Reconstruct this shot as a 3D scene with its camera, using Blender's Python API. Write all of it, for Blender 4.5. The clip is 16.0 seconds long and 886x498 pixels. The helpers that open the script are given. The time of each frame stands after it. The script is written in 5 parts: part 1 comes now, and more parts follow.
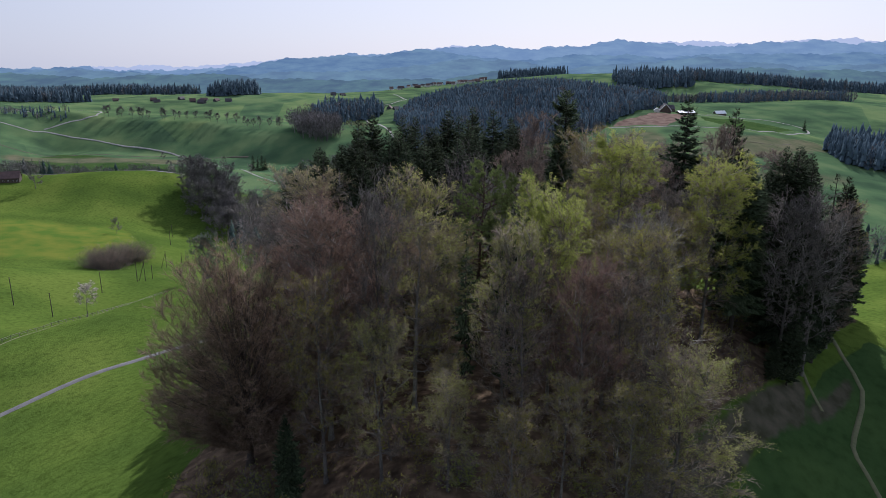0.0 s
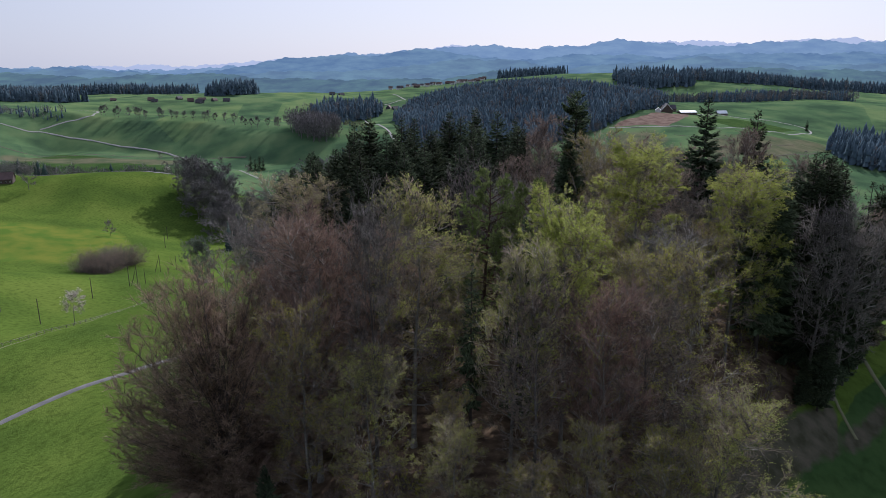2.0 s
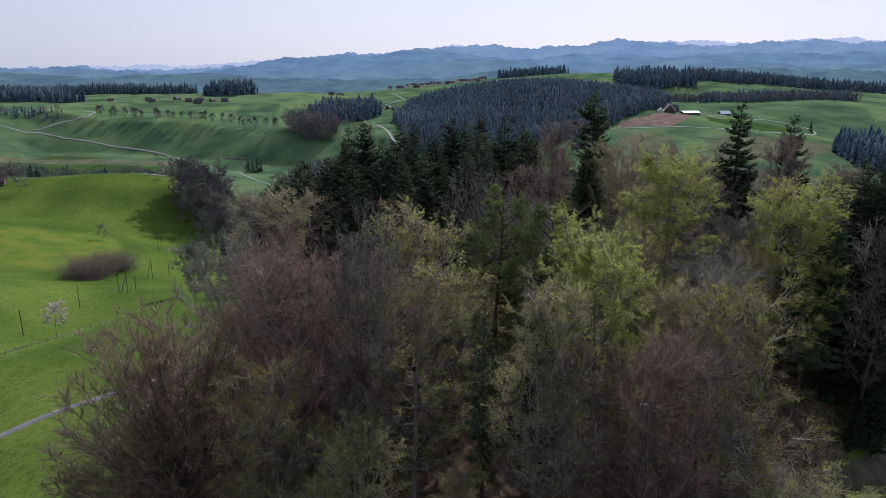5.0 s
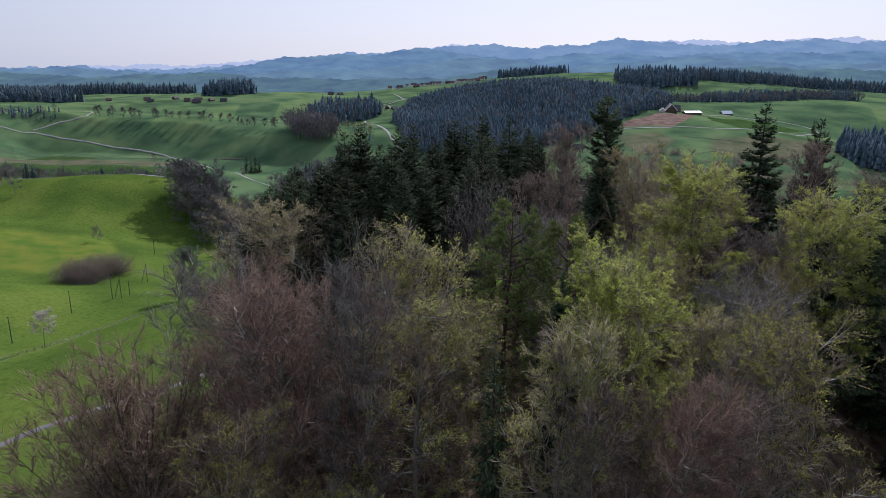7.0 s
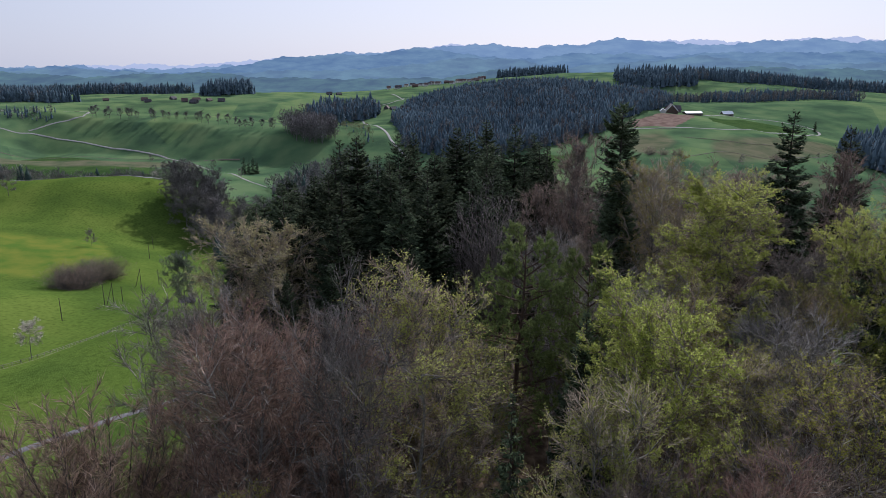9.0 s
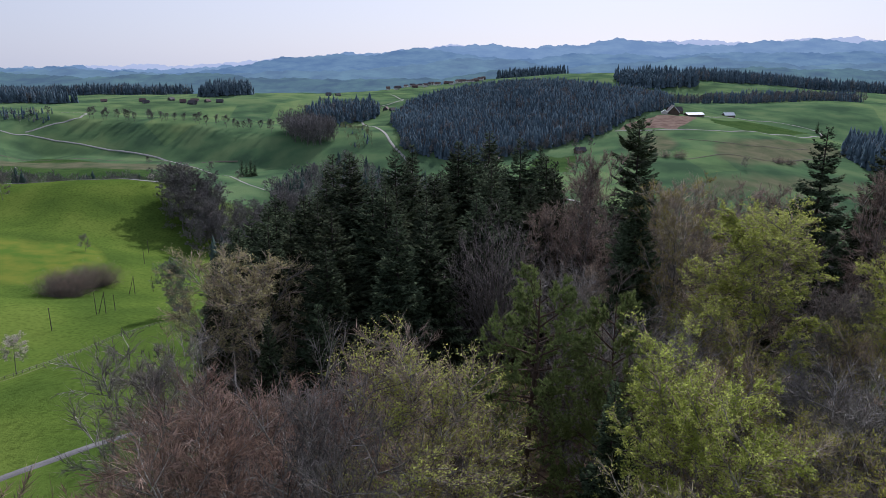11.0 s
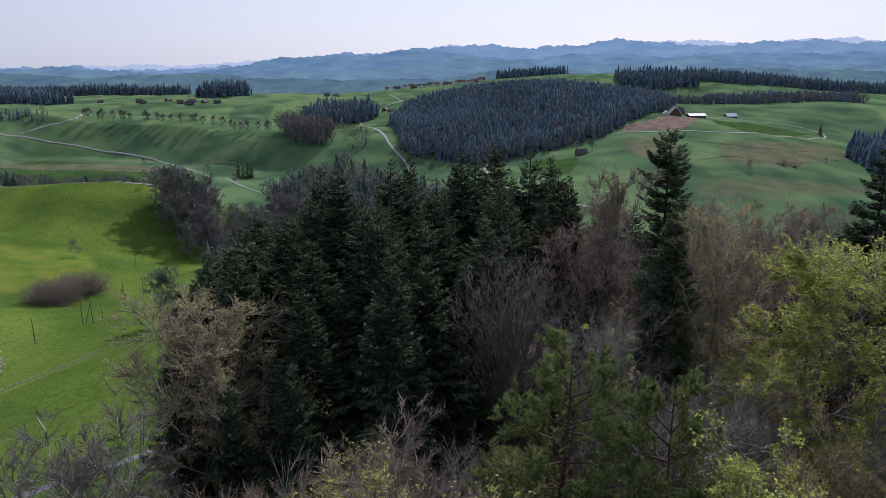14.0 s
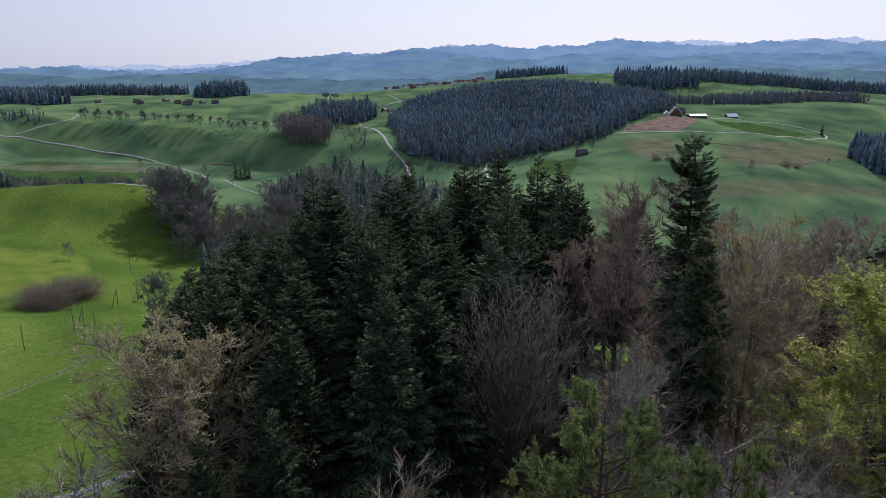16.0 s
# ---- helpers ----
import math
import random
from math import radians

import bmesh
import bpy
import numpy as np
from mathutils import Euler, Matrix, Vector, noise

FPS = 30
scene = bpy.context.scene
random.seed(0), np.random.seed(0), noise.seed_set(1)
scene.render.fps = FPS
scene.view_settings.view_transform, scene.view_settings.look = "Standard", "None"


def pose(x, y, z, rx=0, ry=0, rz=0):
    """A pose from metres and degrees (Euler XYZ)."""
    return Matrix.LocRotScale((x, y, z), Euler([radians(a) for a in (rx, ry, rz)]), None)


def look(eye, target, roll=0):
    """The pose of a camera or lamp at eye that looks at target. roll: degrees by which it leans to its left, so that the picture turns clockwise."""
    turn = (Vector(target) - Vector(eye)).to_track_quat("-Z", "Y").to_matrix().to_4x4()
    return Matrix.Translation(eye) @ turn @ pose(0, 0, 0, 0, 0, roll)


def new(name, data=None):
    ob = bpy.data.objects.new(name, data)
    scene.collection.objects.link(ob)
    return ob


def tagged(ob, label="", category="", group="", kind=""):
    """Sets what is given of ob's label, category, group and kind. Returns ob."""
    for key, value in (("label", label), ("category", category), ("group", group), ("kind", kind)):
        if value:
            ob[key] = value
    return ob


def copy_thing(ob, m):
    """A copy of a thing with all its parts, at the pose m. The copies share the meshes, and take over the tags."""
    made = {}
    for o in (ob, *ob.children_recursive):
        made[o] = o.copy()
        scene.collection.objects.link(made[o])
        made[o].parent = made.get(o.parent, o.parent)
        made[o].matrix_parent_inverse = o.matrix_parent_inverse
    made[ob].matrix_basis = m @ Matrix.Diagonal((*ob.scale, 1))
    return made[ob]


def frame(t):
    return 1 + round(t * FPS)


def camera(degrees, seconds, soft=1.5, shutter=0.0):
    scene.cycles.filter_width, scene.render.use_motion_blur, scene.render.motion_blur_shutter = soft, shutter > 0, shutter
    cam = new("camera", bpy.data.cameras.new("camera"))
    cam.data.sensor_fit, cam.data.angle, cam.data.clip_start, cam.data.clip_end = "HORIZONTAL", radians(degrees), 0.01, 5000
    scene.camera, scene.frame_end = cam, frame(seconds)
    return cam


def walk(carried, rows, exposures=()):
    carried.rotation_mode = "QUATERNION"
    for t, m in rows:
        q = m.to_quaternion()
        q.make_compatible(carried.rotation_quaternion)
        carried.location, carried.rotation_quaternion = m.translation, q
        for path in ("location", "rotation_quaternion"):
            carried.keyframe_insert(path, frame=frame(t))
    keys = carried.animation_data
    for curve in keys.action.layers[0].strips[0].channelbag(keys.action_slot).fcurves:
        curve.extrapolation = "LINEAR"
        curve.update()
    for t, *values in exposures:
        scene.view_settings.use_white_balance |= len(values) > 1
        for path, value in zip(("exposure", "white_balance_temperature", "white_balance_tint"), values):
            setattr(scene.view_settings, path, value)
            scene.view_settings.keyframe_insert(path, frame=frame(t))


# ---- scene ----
# The camera: a slow flight forward over the wood, rising a little half-way.
cam = camera(66, 16.0, soft=0.8)
PATH = [
    (0.0, pose(0.00, 0.00, 48.00, 74.89, 0, 0.00)),
    (1.5, pose(-0.25, 6.95, 47.87, 74.86, 0, -0.05)),
    (3.5, pose(-0.63, 15.75, 47.80, 74.86, 0, -0.07)),
    (5.2, pose(-0.88, 22.70, 47.84, 74.84, 0, -0.08)),
    (7.0, pose(-1.12, 29.60, 47.95, 74.81, 0, -0.09)),
    (8.0, pose(-1.40, 33.40, 48.13, 74.79, 0, -0.12)),
    (9.0, pose(-1.62, 37.45, 48.62, 74.78, 0, -0.19)),
    (11.0, pose(-1.72, 45.90, 49.95, 74.79, 0, -0.22)),
    (12.5, pose(-1.78, 52.05, 50.38, 74.80, 0, -0.25)),
    (14.5, pose(-2.00, 59.80, 50.30, 74.81, 0, -0.31)),
    (16.0, pose(-2.22, 65.00, 50.24, 74.81, 0, -0.38)),
]
walk(cam, PATH, exposures=((0.0, -0.06, 5600, 18), (16.0, -0.06, 5600, 18)))

# Sky, hazy and pale, and one sun ahead to the right.
SUN_EL, SUN_AZ = 35.0, 17.0  # degrees above the horizon, and from +y towards +x
world = bpy.data.worlds.new("sky")
scene.world = world
world.use_nodes = True
wn, wl = world.node_tree.nodes, world.node_tree.links
wn.clear()
sky = wn.new("ShaderNodeTexSky")
sky.sky_type = "NISHITA"
sky.sun_disc = False
sky.sun_elevation, sky.sun_rotation = radians(SUN_EL), radians(SUN_AZ)
sky.air_density, sky.dust_density, sky.ozone_density = 1.0, 1.0, 1.5
veil = wn.new("ShaderNodeMix")  # thin high cloud that whitens the whole sky
veil.data_type = "RGBA"
up = wn.new("ShaderNodeSeparateXYZ")
thin = wn.new("ShaderNodeMapRange")  # the veil is thickest towards the horizon
thin.interpolation_type = "SMOOTHSTEP"
thin.inputs["From Min"].default_value, thin.inputs["From Max"].default_value = 0.12, 0.8
thin.inputs["To Min"].default_value, thin.inputs["To Max"].default_value = 0.84, 0.45
where = wn.new("ShaderNodeTexCoord")
wl.new(where.outputs["Generated"], up.inputs["Vector"])
wl.new(up.outputs["Z"], thin.inputs["Value"])
wl.new(thin.outputs["Result"], veil.inputs["Factor"])
glow = wn.new("ShaderNodeMix")  # the veil is brighter round the sun
glow.data_type = "RGBA"
glow.inputs["A"].default_value, glow.inputs["B"].default_value = (5.1, 5.2, 5.55, 1), (7.4, 7.3, 7.35, 1)
toward = wn.new("ShaderNodeVectorMath")
toward.operation = "DOT_PRODUCT"
toward.inputs[1].default_value = (math.sin(radians(SUN_AZ)) * math.cos(radians(SUN_EL)), math.cos(radians(SUN_AZ)) * math.cos(radians(SUN_EL)), math.sin(radians(SUN_EL)))
near_sun = wn.new("ShaderNodeMapRange")
near_sun.interpolation_type = "SMOOTHSTEP"
near_sun.inputs["From Min"].default_value, near_sun.inputs["From Max"].default_value = 0.4, 0.95
wl.new(where.outputs["Generated"], toward.inputs[0])
wl.new(toward.outputs["Value"], near_sun.inputs["Value"])
wl.new(near_sun.outputs["Result"], glow.inputs["Factor"])
wl.new(glow.outputs["Result"], veil.inputs["B"])
back = wn.new("ShaderNodeBackground")
back.inputs["Strength"].default_value = 0.114
wout = wn.new("ShaderNodeOutputWorld")
wl.new(sky.outputs["Color"], veil.inputs["A"])
wl.new(veil.outputs["Result"], back.inputs["Color"])
wl.new(back.outputs["Background"], wout.inputs["Surface"])

sun = new("sun", bpy.data.lights.new("sun", "SUN"))
sun.data.energy, sun.data.angle, sun.data.color = 4.7, radians(0.9), (1.0, 0.94, 0.84)
el, az = radians(SUN_EL), radians(SUN_AZ)
sun.matrix_world = look((math.sin(az) * math.cos(el) * 900, math.cos(az) * math.cos(el) * 900, math.sin(el) * 900), (0, 0, 0))


# ---- materials ----
def material(name, tones, scale=1.0, fine=12.0, rough=0.85, bump=0.0, see_through=0.0, vary=0.0, metal=0.0, spec=0.3, piece=0.0):
    """A surface whose colour wanders between tones at two scales; vary shifts it from thing to thing; see_through lets light shine through leaves."""
    m = bpy.data.materials.new(name)
    m.use_nodes = True
    n, l = m.node_tree.nodes, m.node_tree.links
    n.clear()
    out, bsdf = n.new("ShaderNodeOutputMaterial"), n.new("ShaderNodeBsdfPrincipled")
    geo = n.new("ShaderNodeNewGeometry")
    big, small = n.new("ShaderNodeTexNoise"), n.new("ShaderNodeTexNoise")
    for node, s in ((big, scale), (small, fine)):
        node.inputs["Scale"].default_value = s
        node.inputs["Detail"].default_value = 4
        l.new(geo.outputs["Position"], node.inputs["Vector"])
    add = n.new("ShaderNodeMath")
    add.operation = "ADD"
    half = n.new("ShaderNodeMath")
    half.operation = "MULTIPLY"
    half.inputs[1].default_value = 0.5
    l.new(big.outputs["Fac"], add.inputs[0])
    l.new(small.outputs["Fac"], add.inputs[1])
    l.new(add.outputs[0], half.inputs[0])
    ramp = n.new("ShaderNodeValToRGB")
    while len(ramp.color_ramp.elements) < len(tones):
        ramp.color_ramp.elements.new(0.5)
    for i, (e, c) in enumerate(zip(ramp.color_ramp.elements, tones)):
        e.position, e.color = 0.36 + 0.28 * i / max(1, len(tones) - 1), (*c, 1)
    l.new(half.outputs[0], ramp.inputs["Fac"])
    colour = ramp.outputs["Color"]
    if vary:
        info, hsv = n.new("ShaderNodeObjectInfo"), n.new("ShaderNodeHueSaturation")
        value, hue = n.new("ShaderNodeMapRange"), n.new("ShaderNodeMapRange")
        value.inputs["To Min"].default_value, value.inputs["To Max"].default_value = 1 - vary, 1 + vary
        hue.inputs["To Min"].default_value, hue.inputs["To Max"].default_value = 0.5 - 0.06 * vary, 0.5 + 0.06 * vary
        l.new(info.outputs["Random"], value.inputs["Value"])
        l.new(info.outputs["Random"], hue.inputs["Value"])
        l.new(value.outputs["Result"], hsv.inputs["Value"])
        l.new(hue.outputs["Result"], hsv.inputs["Hue"])
        l.new(colour, hsv.inputs["Color"])
        colour = hsv.outputs["Color"]
    if piece:  # single twigs, leaves and sprays differ in lightness
        lit, tint = n.new("ShaderNodeMapRange"), n.new("ShaderNodeHueSaturation")
        lit.inputs["To Min"].default_value, lit.inputs["To Max"].default_value = 1 - piece, 1 + piece
        l.new(geo.outputs["Random Per Island"], lit.inputs["Value"])
        l.new(lit.outputs["Result"], tint.inputs["Value"])
        l.new(colour, tint.inputs["Color"])
        colour = tint.outputs["Color"]
    l.new(colour, bsdf.inputs["Base Color"])
    bsdf.inputs["Roughness"].default_value, bsdf.inputs["Metallic"].default_value = rough, metal
    bsdf.inputs["Specular IOR Level"].default_value = spec
    if bump:
        b = n.new("ShaderNodeBump")
        b.inputs["Strength"].default_value, b.inputs["Distance"].default_value = bump, 0.3
        l.new(small.outputs["Fac"], b.inputs["Height"])
        l.new(b.outputs["Normal"], bsdf.inputs["Normal"])
    if see_through:
        tr, mix = n.new("ShaderNodeBsdfTranslucent"), n.new("ShaderNodeMixShader")
        mix.inputs["Fac"].default_value = see_through
        l.new(colour, tr.inputs["Color"])
        l.new(bsdf.outputs["BSDF"], mix.inputs[1])
        l.new(tr.outputs["BSDF"], mix.inputs[2])
        l.new(mix.outputs["Shader"], out.inputs["Surface"])
    else:
        l.new(bsdf.outputs["BSDF"], out.inputs["Surface"])
    return m


BARK_SPRUCE = material("bark_spruce", [(0.03, 0.024, 0.02), (0.06, 0.048, 0.04)], 0.5, 6, 0.95)
DRY = material("dry_grass", [(0.11, 0.12, 0.055), (0.17, 0.165, 0.085)], 0.2, 2.5, 0.95)
EARTH = material("trodden_earth", [(0.06, 0.055, 0.035), (0.1, 0.088, 0.058)], 0.1, 1.5, 0.95)
BARK = material("bark_grey", [(0.065, 0.057, 0.05), (0.13, 0.118, 0.105), (0.23, 0.212, 0.19)], 0.4, 6, 0.9, 0.3, vary=0.25)
BARK_PALE = material("bark_pale_grey", [(0.11, 0.099, 0.086), (0.205, 0.188, 0.166), (0.36, 0.335, 0.3)], 0.4, 6, 0.85, 0, vary=0.2, piece=0.5)
BARK_DIM = material("bark_brown", [(0.05, 0.042, 0.036), (0.09, 0.076, 0.066), (0.15, 0.13, 0.115)], 0.4, 6, 0.9, 0.3, vary=0.2)
BARK_PINE = material("bark_reddish", [(0.05, 0.035, 0.028), (0.12, 0.075, 0.05)], 0.5, 8, 0.9, 0.3)
TWIG_BROWN = material("twigs_brown", [(0.1, 0.078, 0.06), (0.21, 0.165, 0.128), (0.345, 0.28, 0.222)], 0.25, 3, 0.8, 0, 0.4, 0.28, piece=0.65)
TWIG_DIM = material("twigs_dim", [(0.105, 0.09, 0.08), (0.18, 0.157, 0.14), (0.29, 0.257, 0.232)], 0.25, 3, 0.8, 0, 0.25, 0.15, piece=0.6)
TWIG_RED = material("twigs_reddish", [(0.12, 0.078, 0.06), (0.212, 0.142, 0.108), (0.315, 0.222, 0.174)], 0.25, 3, 0.8, 0, 0.34, 0.15, piece=0.55)
TWIG_GREY = material("twigs_grey", [(0.1, 0.088, 0.077), (0.18, 0.16, 0.143), (0.3, 0.272, 0.245)], 0.25, 3, 0.7, 0, 0.15, 0.2, piece=0.7)
LEAF_FRESH = material("leaves_fresh", [(0.25, 0.3, 0.06), (0.36, 0.41, 0.09), (0.48, 0.515, 0.14)], 0.2, 2.5, 0.7, 0, 0.7, 0.12, 0, 0.15, 0.2)
LEAF_HALF = material("leaves_half_open", [(0.24, 0.255, 0.06), (0.35, 0.365, 0.09), (0.47, 0.48, 0.14)], 0.2, 2.5, 0.7, 0, 0.6, 0.15, 0, 0.15, 0.25)
LEAF_OLIVE = material("leaves_budding", [(0.2, 0.2, 0.035), (0.29, 0.28, 0.055), (0.38, 0.35, 0.085)], 0.2, 2.5, 0.7, 0, 0.5, 0.2, 0, 0.15, 0.25)
LEAF_TAN = material("leaves_tan", [(0.26, 0.24, 0.1), (0.365, 0.335, 0.145), (0.46, 0.42, 0.2)], 0.2, 2.5, 0.6, 0, 0.45, 0.1, piece=0.45)
NEEDLES = material("needles_dark", [(0.024, 0.033, 0.018), (0.05, 0.066, 0.036), (0.115, 0.142, 0.076)], 0.3, 4, 0.95, 0, 0.22, 0.25, 0, 0.03, 0.65)
NEEDLES_PINE = material("needles_pine", [(0.095, 0.13, 0.045), (0.165, 0.21, 0.07), (0.235, 0.285, 0.1)], 0.3, 4, 0.9, 0, 0.35, 0.15, 0, 0.1, 0.5)
NEEDLES_MID = material("needles_mid_green", [(0.045, 0.062, 0.034), (0.08, 0.106, 0.056), (0.128, 0.16, 0.088)], 0.3, 4, 0.95, 0, 0.2, 0.15, 0, 0.03, 0.6)
LEAF_GREYGREEN = material("leaves_greygreen", [(0.1, 0.13, 0.085), (0.17, 0.2, 0.14)], 0.2, 2, 0.8, 0, 0.3, 0.1, piece=0.4)
BLOSSOM = material("blossom", [(0.5, 0.42, 0.38), (0.75, 0.68, 0.62)], 0.5, 4, 0.6, 0, 0.4, 0.1)
# conifers in the hollows: a little blue haze is mixed into the green
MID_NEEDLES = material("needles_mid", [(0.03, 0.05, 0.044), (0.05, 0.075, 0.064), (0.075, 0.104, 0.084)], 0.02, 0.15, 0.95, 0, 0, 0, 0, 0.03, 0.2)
# far conifers, paler and bluer than spruce: haze painted into the base colour
HAZED_NEEDLES = material("needles_hazed", [(0.06, 0.088, 0.106), (0.08, 0.114, 0.136), (0.104, 0.14, 0.16)], 0.012, 0.15, 0.95, 0, 0, 0, 0, 0.0, 0.18)
# bluer than the brown twigs near by, again with haze in the colour
FAR_TWIGS = material("twigs_far", [(0.1, 0.091, 0.09), (0.16, 0.146, 0.138), (0.23, 0.212, 0.196)], 0.02, 0.12, 0.85, piece=0.4)
FAR_BUDS = material("buds_far", [(0.13, 0.13, 0.07), (0.2, 0.19, 0.1)], 0.02, 0.12, 0.85)
ASPHALT = material("lane_surface", [(0.11, 0.103, 0.106), (0.15, 0.142, 0.142), (0.2, 0.19, 0.185)], 0.3, 4, 0.9, 0.1)
GRAVEL = material("gravel", [(0.2, 0.195, 0.17), (0.27, 0.262, 0.235), (0.34, 0.325, 0.29)], 0.1, 2, 0.95, 0.1)
POLE_WOOD = material("pole_wood", [(0.06, 0.05, 0.04), (0.12, 0.1, 0.08)], 0.8, 8, 0.9)
FENCE_WOOD = material("fence_wood", [(0.17, 0.155, 0.13), (0.28, 0.26, 0.22)], 0.8, 8, 0.9)
TIMBER = material("barn_timber", [(0.06, 0.045, 0.035), (0.12, 0.09, 0.07)], 0.3, 3, 0.9)
PLASTER = material("plaster", [(0.5, 0.48, 0.44), (0.66, 0.64, 0.6)], 0.3, 3, 0.9)
# far farm walls: barn timber greyed by haze put into the colour
HAZED_TIMBER = material("timber_hazed", [(0.06, 0.058, 0.062), (0.1, 0.095, 0.1)], 0.3, 3, 0.9)
ROOF_TILE = material("roof_tiles", [(0.1, 0.066, 0.06), (0.17, 0.115, 0.1)], 0.3, 3, 0.85, 0.2, vary=0.2)
ROOF_DARK = material("roof_dark", [(0.055, 0.05, 0.055), (0.1, 0.09, 0.095)], 0.3, 3, 0.8)
ROOF_WHITE = material("roof_sheet", [(0.72, 0.74, 0.76), (0.85, 0.86, 0.88)], 0.2, 2, 0.45)
TRIM_WHITE = material("white_boards", [(0.7, 0.7, 0.68), (0.82, 0.82, 0.8)], 0.5, 3, 0.7)
PANE = material("window_panes", [(0.02, 0.022, 0.026), (0.035, 0.04, 0.045)], 1, 5, 0.15, spec=0.6)


def ground_material():
    """Meadow in several greens, two of them toned for haze and shade, with bare ploughed soil and leaf litter where the
    ground's own weights say so.
    """
    m = bpy.data.materials.new("meadow")
    m.use_nodes = True
    n, l = m.node_tree.nodes, m.node_tree.links
    n.clear()
    geo = n.new("ShaderNodeNewGeometry")

    def noise_at(scale, detail=4):
        t = n.new("ShaderNodeTexNoise")
        t.inputs["Scale"].default_value, t.inputs["Detail"].default_value = scale, detail
        l.new(geo.outputs["Position"], t.inputs["Vector"])
        return t.outputs["Fac"]

    def ramp_of(fac, stops):
        r = n.new("ShaderNodeValToRGB")
        while len(r.color_ramp.elements) < len(stops):
            r.color_ramp.elements.new(0.5)
        for e, (p, c) in zip(r.color_ramp.elements, stops):
            e.position, e.color = p, (*c, 1)
        l.new(fac, r.inputs["Fac"])
        return r.outputs["Color"]

    def mixed(fac, a, b, kind="MIX"):
        x = n.new("ShaderNodeMix")
        x.data_type, x.blend_type = "RGBA", kind
        if isinstance(fac, float):
            x.inputs["Factor"].default_value = fac
        else:
            l.new(fac, x.inputs["Factor"])
        l.new(a, x.inputs["A"])
        l.new(b, x.inputs["B"])
        return x.outputs["Result"]

    def weight(name, scale, hard):
        a = n.new("ShaderNodeAttribute")
        a.attribute_name = name
        mr = n.new("ShaderNodeMapRange")
        ad = n.new("ShaderNodeMath")
        ad.operation = "MULTIPLY_ADD"
        l.new(noise_at(scale), ad.inputs[0])
        ad.inputs[1].default_value = 0.5
        l.new(a.outputs["Fac"], ad.inputs[2])
        l.new(ad.outputs[0], mr.inputs["Value"])
        mr.inputs["From Min"].default_value, mr.inputs["From Max"].default_value = 0.75 - hard, 0.75 + hard
        return mr.outputs["Result"]

    grass = ramp_of(noise_at(0.018, 3), [(0.35, (0.063, 0.103, 0.02)), (0.5, (0.088, 0.134, 0.024)), (0.64, (0.116, 0.16, 0.03))])
    tuft = ramp_of(noise_at(0.55, 5), [(0.3, (0.42, 0.44, 0.4)), (0.5, (0.95, 0.95, 0.95)), (0.72, (1.25, 1.2, 1.2))])
    grass = mixed(0.55, grass, tuft, "MULTIPLY")
    # far grass, duller and bluer: the distance haze is put into its colour
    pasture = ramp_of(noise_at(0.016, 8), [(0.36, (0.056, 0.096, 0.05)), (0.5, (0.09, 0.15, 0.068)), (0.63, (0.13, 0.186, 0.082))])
    yellow = ramp_of(noise_at(0.09, 6), [(0.35, (0.085, 0.145, 0.024)), (0.65, (0.15, 0.17, 0.03))])
    soil = ramp_of(noise_at(0.12, 5), [(0.35, (0.14, 0.095, 0.075)), (0.65, (0.23, 0.17, 0.135))])
    litter = ramp_of(noise_at(0.6, 6), [(0.3, (0.05, 0.038, 0.027)), (0.5, (0.115, 0.082, 0.055)), (0.7, (0.21, 0.155, 0.1))])
    # bare strip beside the wood, its tones lowered to paint in shade there
    bare = ramp_of(noise_at(0.4, 6), [(0.35, (0.055, 0.055, 0.032)), (0.65, (0.11, 0.098, 0.068))])
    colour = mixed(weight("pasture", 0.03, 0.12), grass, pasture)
    colour = mixed(weight("yellow", 0.02, 0.2), colour, yellow)
    plots = n.new("ShaderNodeTexVoronoi")  # parcels of differing crops and mowing
    plots.inputs["Scale"].default_value = 0.0075
    flat = n.new("ShaderNodeMapping")
    flat.inputs["Scale"].default_value = (1.0, 0.6, 0.0)
    l.new(geo.outputs["Position"], flat.inputs["Vector"])
    l.new(flat.outputs["Vector"], plots.inputs["Vector"])
    tone = n.new("ShaderNodeSeparateColor")
    l.new(plots.outputs["Color"], tone.inputs["Color"])
    crop = ramp_of(tone.outputs["Red"], [(0.0, (0.82, 0.86, 0.9)), (0.5, (1.0, 1.0, 1.0)), (1.0, (1.2, 1.14, 1.03))])
    cropped = mixed(1.0, colour, crop, "MULTIPLY")
    far_fields = n.new("ShaderNodeAttribute")
    far_fields.attribute_name = "parcels"
    colour = mixed(far_fields.outputs["Fac"], colour, cropped)
    # dark green for real crops, and for shade painted onto the meadow
    shade_and_crop = ramp_of(noise_at(0.06, 4), [(0.35, (0.04, 0.076, 0.024)), (0.65, (0.062, 0.104, 0.032))])
    shade_and_crop = mixed(0.45, shade_and_crop, tuft, "MULTIPLY")
    colour = mixed(weight("shade_and_crop", 0.04, 0.06), colour, shade_and_crop)
    worn = ramp_of(noise_at(0.05, 6), [(0.35, (0.085, 0.105, 0.055)), (0.65, (0.15, 0.14, 0.085))])
    colour = mixed(weight("worn", 0.03, 0.25), colour, worn)
    colour = mixed(weight("soil", 0.05, 0.06), colour, soil)
    colour = mixed(weight("bare", 0.2, 0.12), colour, bare)
    colour = mixed(weight("litter", 0.12, 0.1), colour, litter)
    out, bsdf = n.new("ShaderNodeOutputMaterial"), n.new("ShaderNodeBsdfPrincipled")
